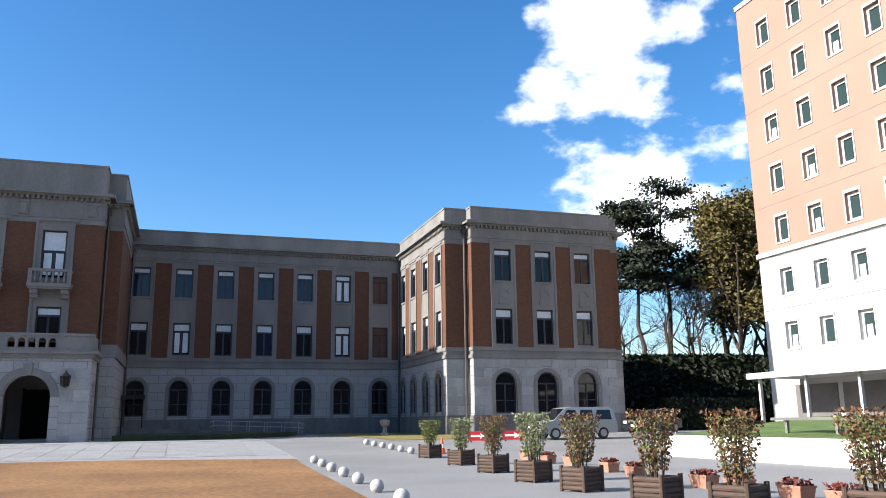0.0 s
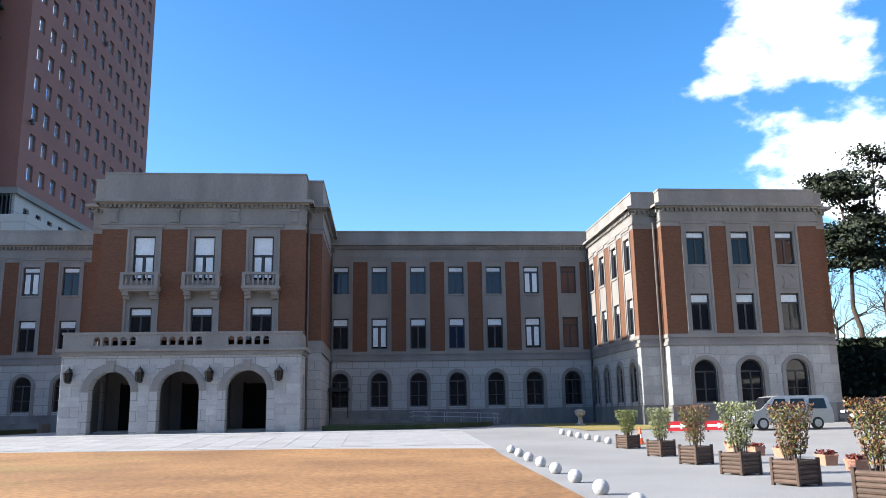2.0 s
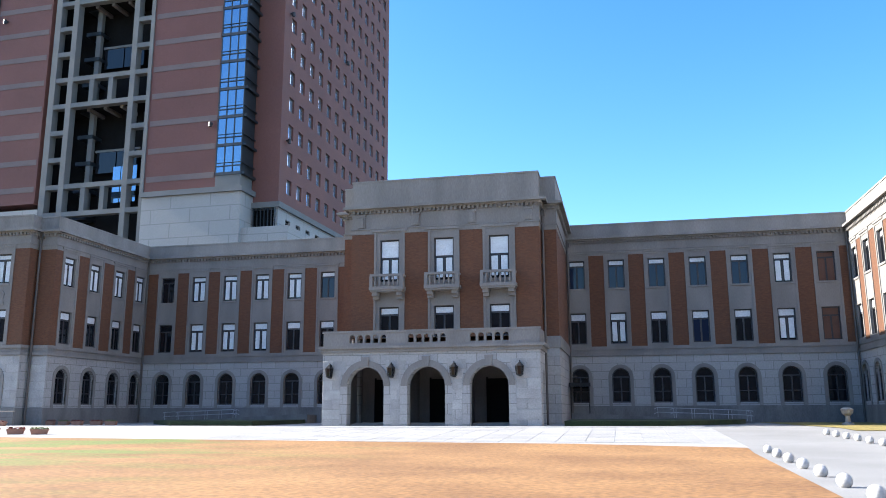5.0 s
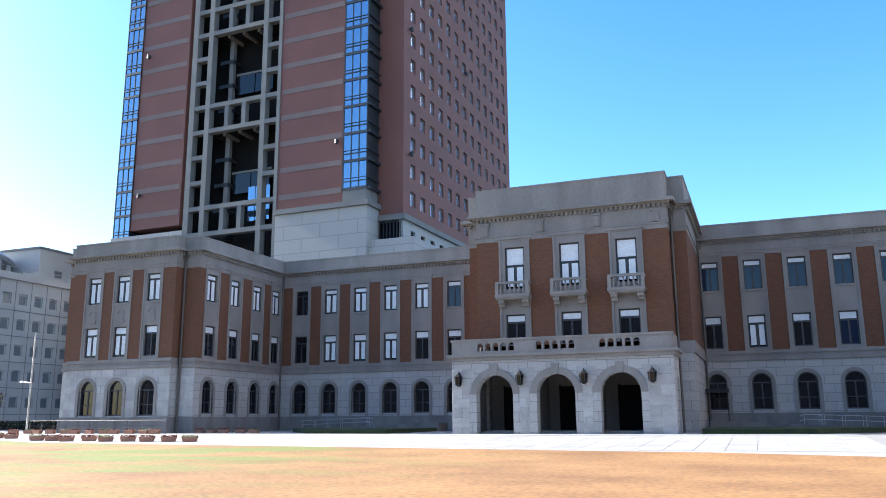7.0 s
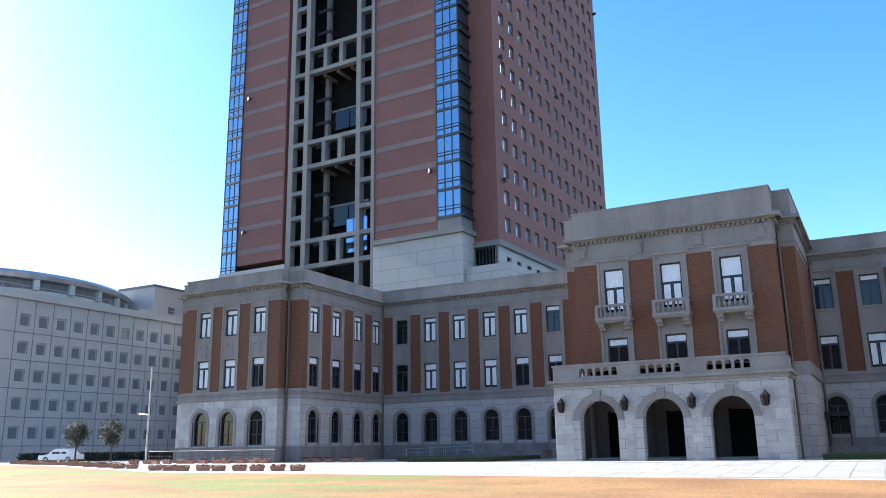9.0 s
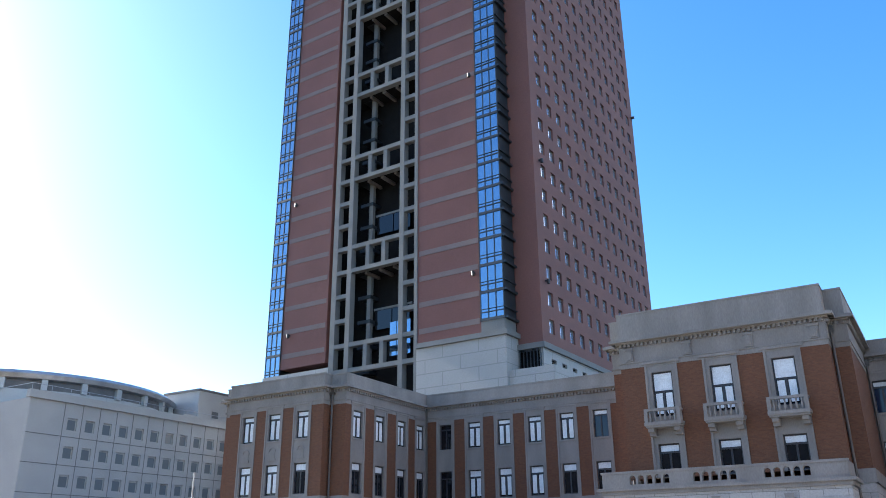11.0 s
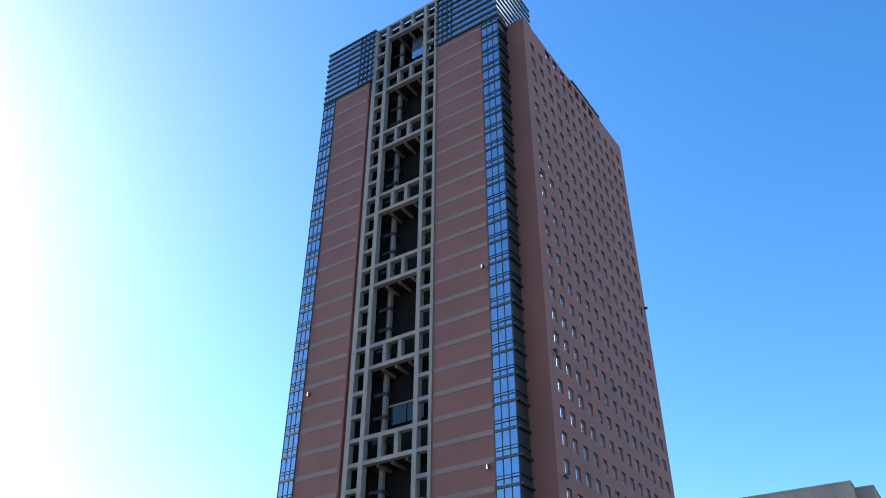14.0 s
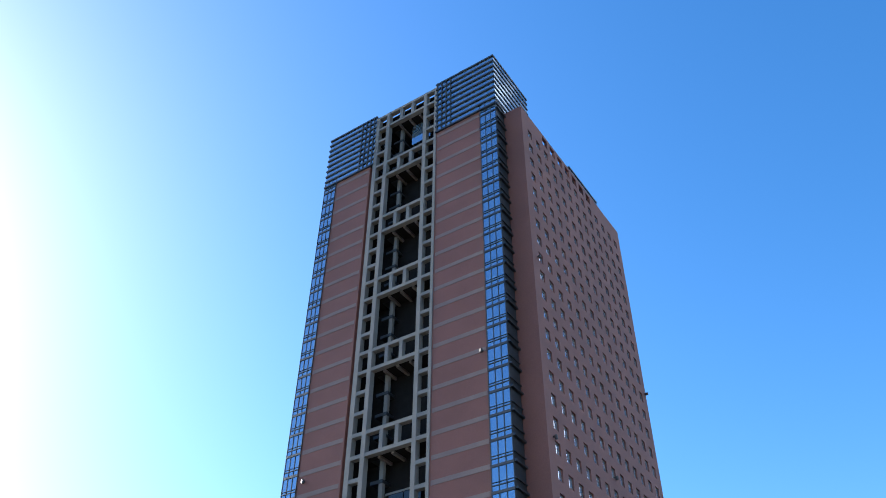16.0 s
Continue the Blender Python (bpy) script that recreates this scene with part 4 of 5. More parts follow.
for z0, z1, mat, rr in ((4.4, 13.4, WHITE, rows[:2]), (13.4, 34.2, PINK, rows[2:])):
    g = Geo(m)
    g.wall(0, 30.3, z0 + 0.004, z1 - 0.004, [(c - 0.63, c + 0.63, z, z + 1.95, False) for c in acols for z in rr], 0.4)
    part("tiled_wall", g, mat, annex)
for z in rows:
    for c in acols:
        ob = part("window", aw, WHITE, annex, at=m @ pose(c, 0.22, z))
        part("pane", APM, PANE, ob)
        part("surround", AFM, WHITE, ob, at=pose(0, -0.22, 0))
        if (int(z * 7 + c * 3)) % 3 == 0:
            part("blind", HALF, BLIND, ob)
g = Geo(m)
g.box(-0.1, 30.3, -0.18, 0.4, 13.25, 13.6)
g.box(-0.1, 30.3, -0.1, 0.5, 34.0, 34.4)
part("string_course", g, WHITE, annex)
for z in rows[1:]:
    g = Geo(m)
    g.box(0, 30.3, -0.006, 0.0, z - 1.0, z - 0.95)
    part("joint", g, OFFICEDARK, annex)
g = Geo(m)
g.box(0.05, 30.3, 0.402, 18, 0, 34.0)
part("core", g, SHADEBLACK, annex)
g = Geo(m)
g.box(0.0, 30.3, 0.0, 0.4, 0, 4.39)
part("ground_wall", g, WHITE, annex)
for k in range(6):
    g = Geo(m)
    g.box(2.6 + k * 4.4, 6.5 + k * 4.4, -0.08, 0.02, 0.6, 3.6)
    part("grey_panel", g, OFFICEDARK, annex)
g = Geo(m)
g.box(3.0, 30.3, -4.4, 0, 4.0, 4.25)
g.box(3.0, 30.3, -4.5, -4.4, 3.95, 4.35)
for k in range(7):
    g.box(3.4 + 4.4 * k, 3.6 + 4.4 * k, -3.9, -3.7, 0, 4.0)
part("canopy", g, WHITE, annex, "thin white entrance canopy on slim posts")

# white low wall with a grass bank behind it
g = Geo()
g.box(18.2, 18.55, 3, 28.5, -0.1, 0.80)
tagged(part("low_wall", g, WALLWHITE), "sunlit white rendered low retaining wall", "wall", kind="structure")
g = Geo()
g.rings([[(18.5, 3, 0.78), (36, 3, 1.7), (36, 3, 0), (18.5, 3, 0)], [(18.5, 28.4, 0.78), (36, 40, 1.4), (36, 40, 0), (18.5, 28.4, 0)]])
tagged(part("grass_bank", g, GREEN), "mown green grass bank behind the low wall", "grass", kind="structure")

# beige office block and round hall far left
office = thing("beige_office", "beige panelled office block with small square windows", "building")
OX = -110.0
m = facing(OX, 67.7, 90)
ocols = [7.1 + 3.03 * k for k in range(18)]
orow = [3.5 + 4.05 * r for r in range(5)]
g = Geo(m)
g.wall(0, 62, 0, 23.6, [(c - 0.8, c + 0.8, z, z + 1.8, False) for c in ocols for z in orow], 0.4)
part("panel_wall", g, OFFICE, office)
g = Geo(m)
g.box(-0.5, 62, -0.5, 0.4, 23.6, 24.7)
part("cornice", g, OFFICE, office)
g = Geo(m)
for z in orow:
    g.box(0, 62, -0.06, 0.0, z - 1.0, z - 0.9)
for c in ocols:
    g.box(c - 1.54, c - 1.48, -0.05, 0.0, 0, 23.6)
part("joints", g, OFFICEDARK, office)
ow, op = window_meshes(1.6, 1.8, 0.9, "plain")
op.materials.append(glass("office_window_glass", (0.16, 0.17, 0.18)))
for c in ocols:
    for z in orow:
        ob = part("window", ow, OFFICE, office, at=m @ pose(c, 0.25, z))
        part("pane", op, PANE, ob)
g = Geo(m)
g.box(0, 62, 0.402, 14, 0, 23.6)
part("core", g, OFFICE, office)
g = Geo(m)
g.box(33.5, 36.6, 6.5, 14, 23.6, 26.5)
g.box(36.6, 62, 6.5, 16, 23.6, 31.2)
part("penthouse", g, OFFICE, office, "set-back beige roof storey")
g = Geo(m)
g.box(36.4, 62, 6.35, 16.1, 31.2, 31.6)
part("roof_edge", g, OFFICEDARK, office)
for k in range(4):
    g = Geo(m)
    g.box(40 + 5.5 * k, 41.6 + 5.5 * k, 6.44, 6.6, 26.6, 27.8)
    part("roof_window", g, OFFICEDARK, office)
g = Geo(m)
g.tube([(0, 0.1, 25.7), (0, 13.5, 25.7)], 0.05, 5)
g.tube([(0, 0.1, 25.7), (62, 0.1, 25.7)], 0.05, 5)
for k in range(21):
    g.tube([(3.1 * k, 0.1, 24.6), (3.1 * k, 0.1, 25.7)], 0.04, 4)
part("roof_railing", g, STEEL, office, "thin steel roof railing")
drum = thing("round_hall", "round hall with pale walls and a curved metal roof edge", "building")
g = Geo()
g.lathe([(24.4, 0), (24.4, 26.6)], 64, (-140, 86, 0))
part("drum_wall", g, WHITE, drum)
g = Geo()
g.lathe([(24.42, 26.6), (24.3, 28)], 64, (-140, 86, 0))
part("window_band", g, OFFICEDARK, drum)
g = Geo()
g.lathe([(24.2, 28), (25.2, 28.2), (25.4, 28.9), (24.6, 29.5), (10, 30.2)], 64, (-140, 86, 0))
part("roof", g, STEEL, drum)
for k in range(26):
    g = Geo(pose(-140, 86, 0, 0, 0, k * 360 / 26))
    g.box(24.3, 25.0, -0.45, 0.45, 26.5, 28.2)
    part("roof_post", g, WHITE, drum)
g = Geo()
g.lathe([(24.6, 24.0), (24.75, 24.05), (24.75, 24.35), (24.6, 24.4)], 64, (-140, 86, 0))
part("wall_band", g, OFFICE, drum)

# far ridge beyond the town, its blue haze mixed into the colour
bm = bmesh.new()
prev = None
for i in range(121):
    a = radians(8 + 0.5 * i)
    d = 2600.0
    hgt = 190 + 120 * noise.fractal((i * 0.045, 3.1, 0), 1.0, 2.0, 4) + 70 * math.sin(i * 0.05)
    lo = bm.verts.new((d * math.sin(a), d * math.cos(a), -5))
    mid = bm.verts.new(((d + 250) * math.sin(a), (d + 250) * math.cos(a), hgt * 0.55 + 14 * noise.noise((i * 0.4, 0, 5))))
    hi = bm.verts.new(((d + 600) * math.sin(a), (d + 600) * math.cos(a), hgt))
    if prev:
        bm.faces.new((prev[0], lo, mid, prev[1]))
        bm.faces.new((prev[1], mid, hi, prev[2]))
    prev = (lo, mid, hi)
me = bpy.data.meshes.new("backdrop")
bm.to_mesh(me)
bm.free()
tagged(part("backdrop", me, RIDGE), "distant mountain ridge beyond the trees, coloured haze blue", "mountain", kind="structure")

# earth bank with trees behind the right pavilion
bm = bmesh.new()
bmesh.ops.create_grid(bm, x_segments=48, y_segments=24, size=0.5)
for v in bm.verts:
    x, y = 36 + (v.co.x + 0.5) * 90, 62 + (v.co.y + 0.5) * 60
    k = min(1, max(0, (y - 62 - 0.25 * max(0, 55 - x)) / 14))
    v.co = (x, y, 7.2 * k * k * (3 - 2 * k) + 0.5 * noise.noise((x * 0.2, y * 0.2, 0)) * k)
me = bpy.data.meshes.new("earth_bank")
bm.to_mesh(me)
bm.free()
tagged(part("earth_bank", me, EARTH), "earth bank under the pines, shade put into its colour", "bank", kind="structure")


def tree(name, x, y, z, h, mat, label, pine=True, leaves=3500, seed=1):
    rnd = random.Random(seed)
    ob = thing(name, label, "tree", at=pose(x, y, z))
    g, tips = Geo(), []
    lean = Vector((rnd.uniform(-0.08, 0.08), rnd.uniform(-0.05, 0.05), 1))
    axis = [lean * (h * k / 8) + Vector((rnd.uniform(-.25, .25), rnd.uniform(-.25, .25), 0)) * (k > 0) for k in range(9)]
    g.tube(axis, [0.02 * h * (1 - 0.1 * k) * 0.75 for k in range(9)], 8)
    for i in range(22 if pine else 30):
        k = rnd.uniform(0.42 if pine else 0.2, 0.98)
        j = min(7, int(k * 8))
        p = axis[j].lerp(axis[j + 1], k * 8 - j)
        a = rnd.uniform(0, 2 * math.pi)
        ln = h * (0.22 if pine else 0.30) * (1.15 - 0.6 * k) * rnd.uniform(0.7, 1.2)
        up = 0.12 if pine else 0.75
        d = Vector((math.cos(a), math.sin(a), up)).normalized()
        q = [p, p + d * ln * 0.5 + Vector((0, 0, 0.04 * ln)), p + d * ln]
        g.tube(q, [0.11 * (1.2 - k) * h / 12, 0.06 * h / 14, 0.02], 5)
        for s in range(5):
            tips.append(q[1].lerp(q[2], rnd.uniform(0, 1.1)) + Vector((rnd.uniform(-1, 1), rnd.uniform(-1, 1), rnd.uniform(-.3, .5))) * ln * 0.22)
    if not pine:
        for i in range(6):
            a = i * 1.05 + rnd.uniform(-.2, .2)
            d = Vector((math.cos(a), math.sin(a), 0))
            b0 = axis[1 + i % 2]
            g.tube([b0, b0 + d * h * 0.07 + Vector((0, 0, h * 0.18)), b0 + d * h * 0.17 + Vector((0, 0, h * 0.40)), b0 + d * h * 0.25 + Vector((0, 0, h * 0.62))], [0.011 * h, 0.009 * h, 0.006 * h, 0.002 * h], 6)
    part("trunk", g, BARK, ob)
    c = Geo()
    per = max(1, leaves // len(tips))
    for t in tips:
        sz = rnd.uniform(0.7, 1.3) * h * (0.055 if pine else 0.06)
        for _ in range(per):
            o = Vector((rnd.gauss(0, 1), rnd.gauss(0, 1), rnd.gauss(0, 0.32 if pine else 0.8))) * sz * 0.8
            a = Vector((rnd.uniform(-1, 1), rnd.uniform(-1, 1), rnd.uniform(-.5, .8))).normalized()
            b = a.cross(Vector((rnd.uniform(-1, 1), rnd.uniform(-1, 1), rnd.uniform(-1, 1)))).normalized()
            L, W = rnd.uniform(0.2, 0.45), rnd.uniform(0.08, 0.2)
            p = t + o
            c.add([p - b * W, p + a * L, p + b * W, p - a * L * 0.4], [(0, 1, 2, 3)])
    part("crown", c, mat, ob)
    return ob


PINE_LABEL = "tall dark pine with flat layered needles on the bank"
tree("pine_tree", 49.5, 80, 6.8, 19, PINE, PINE_LABEL, True, 9000, 3)
tree("pine_tree", 54.5, 82, 6.8, 21.5, PINE, PINE_LABEL, True, 9000, 4)
tree("pine_tree", 63.5, 84, 6.8, 21.5, PINE, PINE_LABEL, True, 9000, 5)
tree("evergreen_tree", 58.8, 75, 6.0, 18.5, OLIVE, "broad olive-green evergreen tree with bare lower limbs", False, 15000, 6)
tree("evergreen_tree", 64.5, 78, 6.4, 17.5, OLIVE, "broad olive-green evergreen tree with bare lower limbs", False, 13000, 9)
tree("pine_tree", 27, 104, 0, 23.0, PINE, "dark pine crown showing over the hall roof", True, 6000, 7)


def bare_tree(x, y, z, h, seed):
    rnd = random.Random(seed)
    ob = thing("bare_tree", "leafless winter tree with many fine twigs", "tree", group="bare trees", at=pose(x, y, z))
    g = Geo()

    def grow(p, d, ln, r, n):
        q = p + d * ln
        g.tube([p, p.lerp(q, 0.5) + Vector((rnd.uniform(-1, 1), rnd.uniform(-1, 1), 0)) * ln * 0.06, q], [r, r * 0.8, r * 0.62], 5 if n > 2 else 3)
        if n:
            for _ in range(3 if n > 1 else 4):
                e = (d + Vector((rnd.gauss(0, 1), rnd.gauss(0, 1), rnd.gauss(0.25, 0.5))) * 0.5).normalized()
                grow(p.lerp(q, rnd.uniform(0.6, 1.0)), e, ln * rnd.uniform(0.6, 0.85), r * 0.58, n - 1)

    grow(Vector((0, 0, 0)), Vector((rnd.uniform(-.1, .1), 0, 1)).normalized(), h * 0.3, h * 0.014, 5)
    part("trunk", g, BARK, ob)


for i, (x, y, h) in enumerate(((52.0, 79, 13), (56.5, 81, 14), (61.0, 80, 12), (47.0, 82, 12), (50.5, 86, 14), (54.0, 76, 11), (59.5, 85, 15), (66.0, 82, 13))):
    bare_tree(x, y, 6.5, h, 30 + i)

for i in range(9):
    bare_tree(45.0 + 2.9 * i, 87 + 2 * math.sin(i * 2.0), 6.8, 7.5 + 1.5 * math.sin(i * 1.3), 50 + i)

# evergreen leaves on the face of the bank, added to darken it
g = Geo()
rnd = random.Random(17)
for _ in range(16000):
    x, y = rnd.uniform(36.5, 68), rnd.uniform(62, 79)
    k = min(1, max(0, (y - 62 - 0.25 * max(0, 55 - x)) / 14))
    p = Vector((x, y, 7.2 * k * k * (3 - 2 * k) + rnd.uniform(0.0, 0.9)))
    d = Vector((rnd.uniform(-1, 1), rnd.uniform(-1, 1), rnd.uniform(-1, 1))).normalized()
    b = d.cross(Vector((0.2, 0.5, 0.7))).normalized()
    g.add([p - d * 0.34, p + b * 0.2, p + d * 0.34, p - b * 0.2], [(0, 1, 2, 3)])
tagged(part("groundcover", g, PINE), "dark evergreen leaves added to deepen the bank's shade", "shrubs", kind="stuff")

# dark clipped hedge at the foot of the bank
g = Geo()
rnd = random.Random(11)
for _ in range(9000):
    p = Vector((34 + 10 * rnd.random(), 52.5 + rnd.uniform(-0.8, 0.8), 0.2 + 2.6 * rnd.random()))
    d = Vector((rnd.uniform(-1, 1), rnd.uniform(-1, 1), rnd.uniform(-1, 1))).normalized()
    b = d.cross(Vector((0.2, 0.5, 0.7))).normalized()
    g.add([p - d * 0.16, p + b * 0.1, p + d * 0.16, p - b * 0.1], [(0, 1, 2, 3)])
tagged(part("hedge", g, PINE), "dark clipped hedge at the foot of the bank", "hedge", kind="stuff")

# stone ball bollards along the lawn and the verge
g = Geo()
g.lathe([(0.15 * math.sin(math.pi * k / 10) + 0.004, 0.15 - 0.15 * math.cos(math.pi * k / 10)) for k in range(11)], 18)
BALLM = g.mesh("stone_ball", True)
BALLM.materials.append(BALL)
for i in range(10):
    y = 30.2 - 2.55 * i
    tagged(part("stone_ball", BALLM, BALL, at=pose(4.78 - 0.134 * i, y, gz(y) - 0.02)), "white round stone bollard at the edge of the lawn", "bollard", group="bollards by the lawn")
for i in range(6):
    y = 40.3 - 1.32 * i
    tagged(part("stone_ball", BALLM, BALL, at=pose(8.95 + 0.09 * i, y, gz(y) - 0.02)), "white round stone bollard near the grass verge", "bollard", group="bollards by the verge")


def shrub(g, rnd, h, spread, n, size):
    for _ in range(n):
        k = rnd.random() ** 0.8
        r = spread * (0.55 + 0.6 * k) * math.sqrt(rnd.random())
        a = rnd.uniform(0, 2 * math.pi)
        p = Vector((r * math.cos(a), r * math.sin(a), 0.42 + h * (0.15 + 0.85 * k)))
        u = Vector((rnd.uniform(-1, 1), rnd.uniform(-1, 1), rnd.uniform(-.6, .9))).normalized()
        b = u.cross(Vector((rnd.uniform(-1, 1), rnd.uniform(-1, 1), rnd.uniform(-1, 1)))).normalized()
        L = size * rnd.uniform(0.7, 1.4)
        g.add([p - u * L, p + b * L * 0.5, p + u * L, p - b * L * 0.5], [(0, 1, 2, 3)])


g = Geo()
g.tube([(-0.42, 0, 0), (0.42, 0, 0)], 0.052, 8)
LOG = g.mesh("log")
LOG.materials.append(TIMBER)


def planter(x, y, rz, mat, colour, h, seed):
    rnd = random.Random(seed)
    ob = thing("timber_planter", f"square dark log planter with a {colour} shrub and stake", "planter", group="timber planters", at=pose(x, y, gz(y), 0, 0, rz) @ Matrix.Diagonal((0.74, 0.74, 0.95, 1)))
    for s in range(4):
        for k in range(5):
            part("log", LOG, TIMBER, ob, at=pose(0, 0, 0, 0, 0, 90 * s) @ pose(0, -0.38, 0.09 + 0.095 * k))
    for sx in (-1, 1):
        for sy in (-1, 1):
            g = Geo()
            g.tube([(sx * 0.4, sy * 0.4, 0), (sx * 0.4, sy * 0.4, 0.56)], 0.06, 8)
            part("corner_post", g, TIMBER, ob)
    g = Geo()
    g.box(-0.35, 0.35, -0.35, 0.35, 0.05, 0.44)
    part("soil", g, SOIL, ob)
    g = Geo()
    for k in range(9):
        a = rnd.uniform(0, 6.28)
        r = rnd.uniform(0.02, 0.22)
        b = (r * math.cos(a), r * math.sin(a), 0.4)
        e = (1.9 * r * math.cos(a), 1.9 * r * math.sin(a), 0.4 + h * rnd.uniform(0.6, 0.95))
        g.tube([b, ((b[0] + e[0]) / 2 + rnd.uniform(-.05, .05), (b[1] + e[1]) / 2, (b[2] + e[2]) / 2), e], [0.022, 0.014, 0.006], 5)
    tagged(part("stem_cluster", g, BARK, ob), kind="stuff")
    g = Geo()
    g.tube([(0.2, 0.1, 0.3), (0.2, 0.1, 0.4 + h * 0.75)], 0.03, 6)
    part("stake", g, BARK, ob)
    g = Geo()
    shrub(g, rnd, h, 0.58, 1250, 0.038)
    part("foliage", g, mat, ob)
    g = Geo()
    shrub(g, rnd, h * 0.92, 0.5, 700, 0.038)
    part("inner_foliage", g, LEAFG, ob, "dull green older leaves")
    return ob


PL = [(9.5, 31.3, LEAFG, "green", 1.05), (9.1, 26.4, LEAFP, "pale green", 1.15), (8.65, 22.3, LEAFR, "russet", 1.2), (8.25, 18.6, LEAFP, "pale grey-green", 1.25),
      (8.1, 15.8, LEAFR, "russet", 1.2), (8.0, 12.8, LEAFR, "russet and green", 1.25), (8.1, 10.7, LEAFR, "russet", 1.2), (9.1, 9.1, LEAFR, "russet", 1.2)]
for i, (x, y, mat, col, h) in enumerate(PL):
    planter(x, y, 24, mat, col, h * 1.05, 20 + i)


def flower_pot(x, y, rz, w, mat, colour, seed, group):
    rnd = random.Random(seed)
    ob = thing("flower_pot", f"terracotta trough planted with {colour} flowers", "flower pot", group=group, at=pose(x, y, gz(y), 0, 0, rz))
    g = Geo()
    g.rings([[(-w / 2 * k, -0.17 * k, z), (w / 2 * k, -0.17 * k, z), (w / 2 * k, 0.17 * k, z), (-w / 2 * k, 0.17 * k, z)] for k, z in ((0.85, 0), (1, 0.24), (1.06, 0.24), (1.06, 0.28), (0.95, 0.28), (0.92, 0.22))])
    part("pot", g, TERRA, ob)
    g = Geo()
    for _ in range(150):
        p = Vector((rnd.uniform(-0.52, 0.52) * w, rnd.uniform(-0.17, 0.17), 0.24 + rnd.random() * 0.14))
        u = Vector((rnd.uniform(-1, 1), rnd.uniform(-1, 1), rnd.uniform(0, 1))).normalized()
        b = u.cross(Vector((0.3, 0.5, rnd.uniform(-1, 1)))).normalized()
        g.add([p - u * 0.05, p + b * 0.035, p + u * 0.05, p - b * 0.035], [(0, 1, 2, 3)])
    part("flowers", g, mat, ob)
    return ob


for i, (x, y) in enumerate([(11.16, 18.8), (10.8, 15.4), (10.5, 11.1), (11.6, 20.9), (12.0, 25.8), (12.2, 24.4), (10.7, 14.1), (10.6, 12.4), (12.3, 28.2)]):
    flower_pot(x, y, 90 + (i % 3 - 1) * 6, 0.6, FLOWER, "red", 60 + i, "flower pots by the planters")


# unseen dark wall added behind the camera: cuts low sky light, darkens reflections
g = Geo()
g.box(-130, 130, -47, -45, 0, 21)
tagged(part("wall_south", g, OFFICEDARK), "unseen dark screen added behind the camera to cut sky light", "wall", kind="structure")


def handrail(ob, a, b, posts, h=0.85):
    """Two rails on posts from a to b."""
    a, b = Vector(a), Vector(b)
    for hh in (h, h * 0.62):
        g = Geo()
        d = (b - a).normalized() * 0.25
        g.tube([a + Vector((0, 0, hh - 0.12)) - d, a + Vector((0, 0, hh)), b + Vector((0, 0, hh)), b + d * 0.6 + Vector((0, 0, hh - 0.06))], 0.024, 6)
        part("rail", g, STEEL, ob)
    for k in range(posts):
        p = a.lerp(b, k / (posts - 1))
        g = Geo()
        g.tube([p, p + Vector((0, 0, h))], 0.022, 6)
        part("post", g, STEEL, ob)


# access ramps along both wings
for side in (1, -1):
    X = (lambda x: x + 1.2) if side == 1 else (lambda x: -28.6 - x)
    ramp_ob = thing("access_ramp", "grey concrete access ramp with galvanised double handrails", "ramp", group="access ramps")
    g = Geo()
    za, zb = 1.15, 0.53
    pts = [(X(-4.8), za), (X(7.6), zb), (X(7.6), 0.0), (X(-4.8), 0.0)]
    g.prism(pts if side == 1 else pts[::-1], 60.2, 62.0)
    part("ramp_slab", g, DARKSTONE, ramp_ob)
    g = Geo()
    q = [(X(-4.8), za + 0.10), (X(7.6), zb + 0.10), (X(7.6), 0.0), (X(-4.8), 0.0)]
    g.prism(q if side == 1 else q[::-1], 60.0, 60.19)
    part("kerb", g, DARKSTONE, ramp_ob)
    handrail(ramp_ob, (X(1.2), 60.1, 0.76), (X(7.4), 60.1, 0.53), 6)
    handrail(ramp_ob, (X(2.4), 62.0, 0.72), (X(7.4), 62.0, 0.53), 5)
    # dark slab for planting and low wall, coloured and shaped as their shade
    bed = Geo()
    bed.slab([(X(-4.7), 50.6), (X(1.5), 51.0), (X(6.2), 56.6), (X(7.0), 59.9), (X(-4.7), 59.9)][::side], 0.4, 0.8)
    tagged(part("planting_bed", bed, SHADEGREEN), "dark green planting bed, shade in its colour, before the ramp", "planting bed", kind="structure")

# dark side-entrance canopy where the wing meets the centre block
ob = thing("door_canopy", "small dark metal canopy on posts over a side entrance", "canopy", at=pose(-3.8, 61.6, 0.5))
g = Geo()
g.box(0, 1.5, 0, 2.35, 2.75, 2.9)
g.box(-0.04, 1.54, -0.04, 0.06, 2.65, 2.94)
part("roof", g, IRON, ob)
for px in (0.08, 1.42):
    g = Geo()
    g.tube([(px, 0.08, 0), (px, 0.08, 2.75)], 0.04, 6)
    part("post", g, IRON, ob)

# small weathered basin and a cone at the verge
g = Geo()
g.lathe([(0.34, 0), (0.34, 0.12), (0.16, 0.2), (0.13, 0.55), (0.3, 0.7), (0.36, 0.95), (0.2, 1.05), (0.05, 1.06)], 14)
tagged(part("stone_basin", g, CONC, at=pose(12.9, 52.6, 0.5)), "small weathered stone basin on the grass verge", "basin")
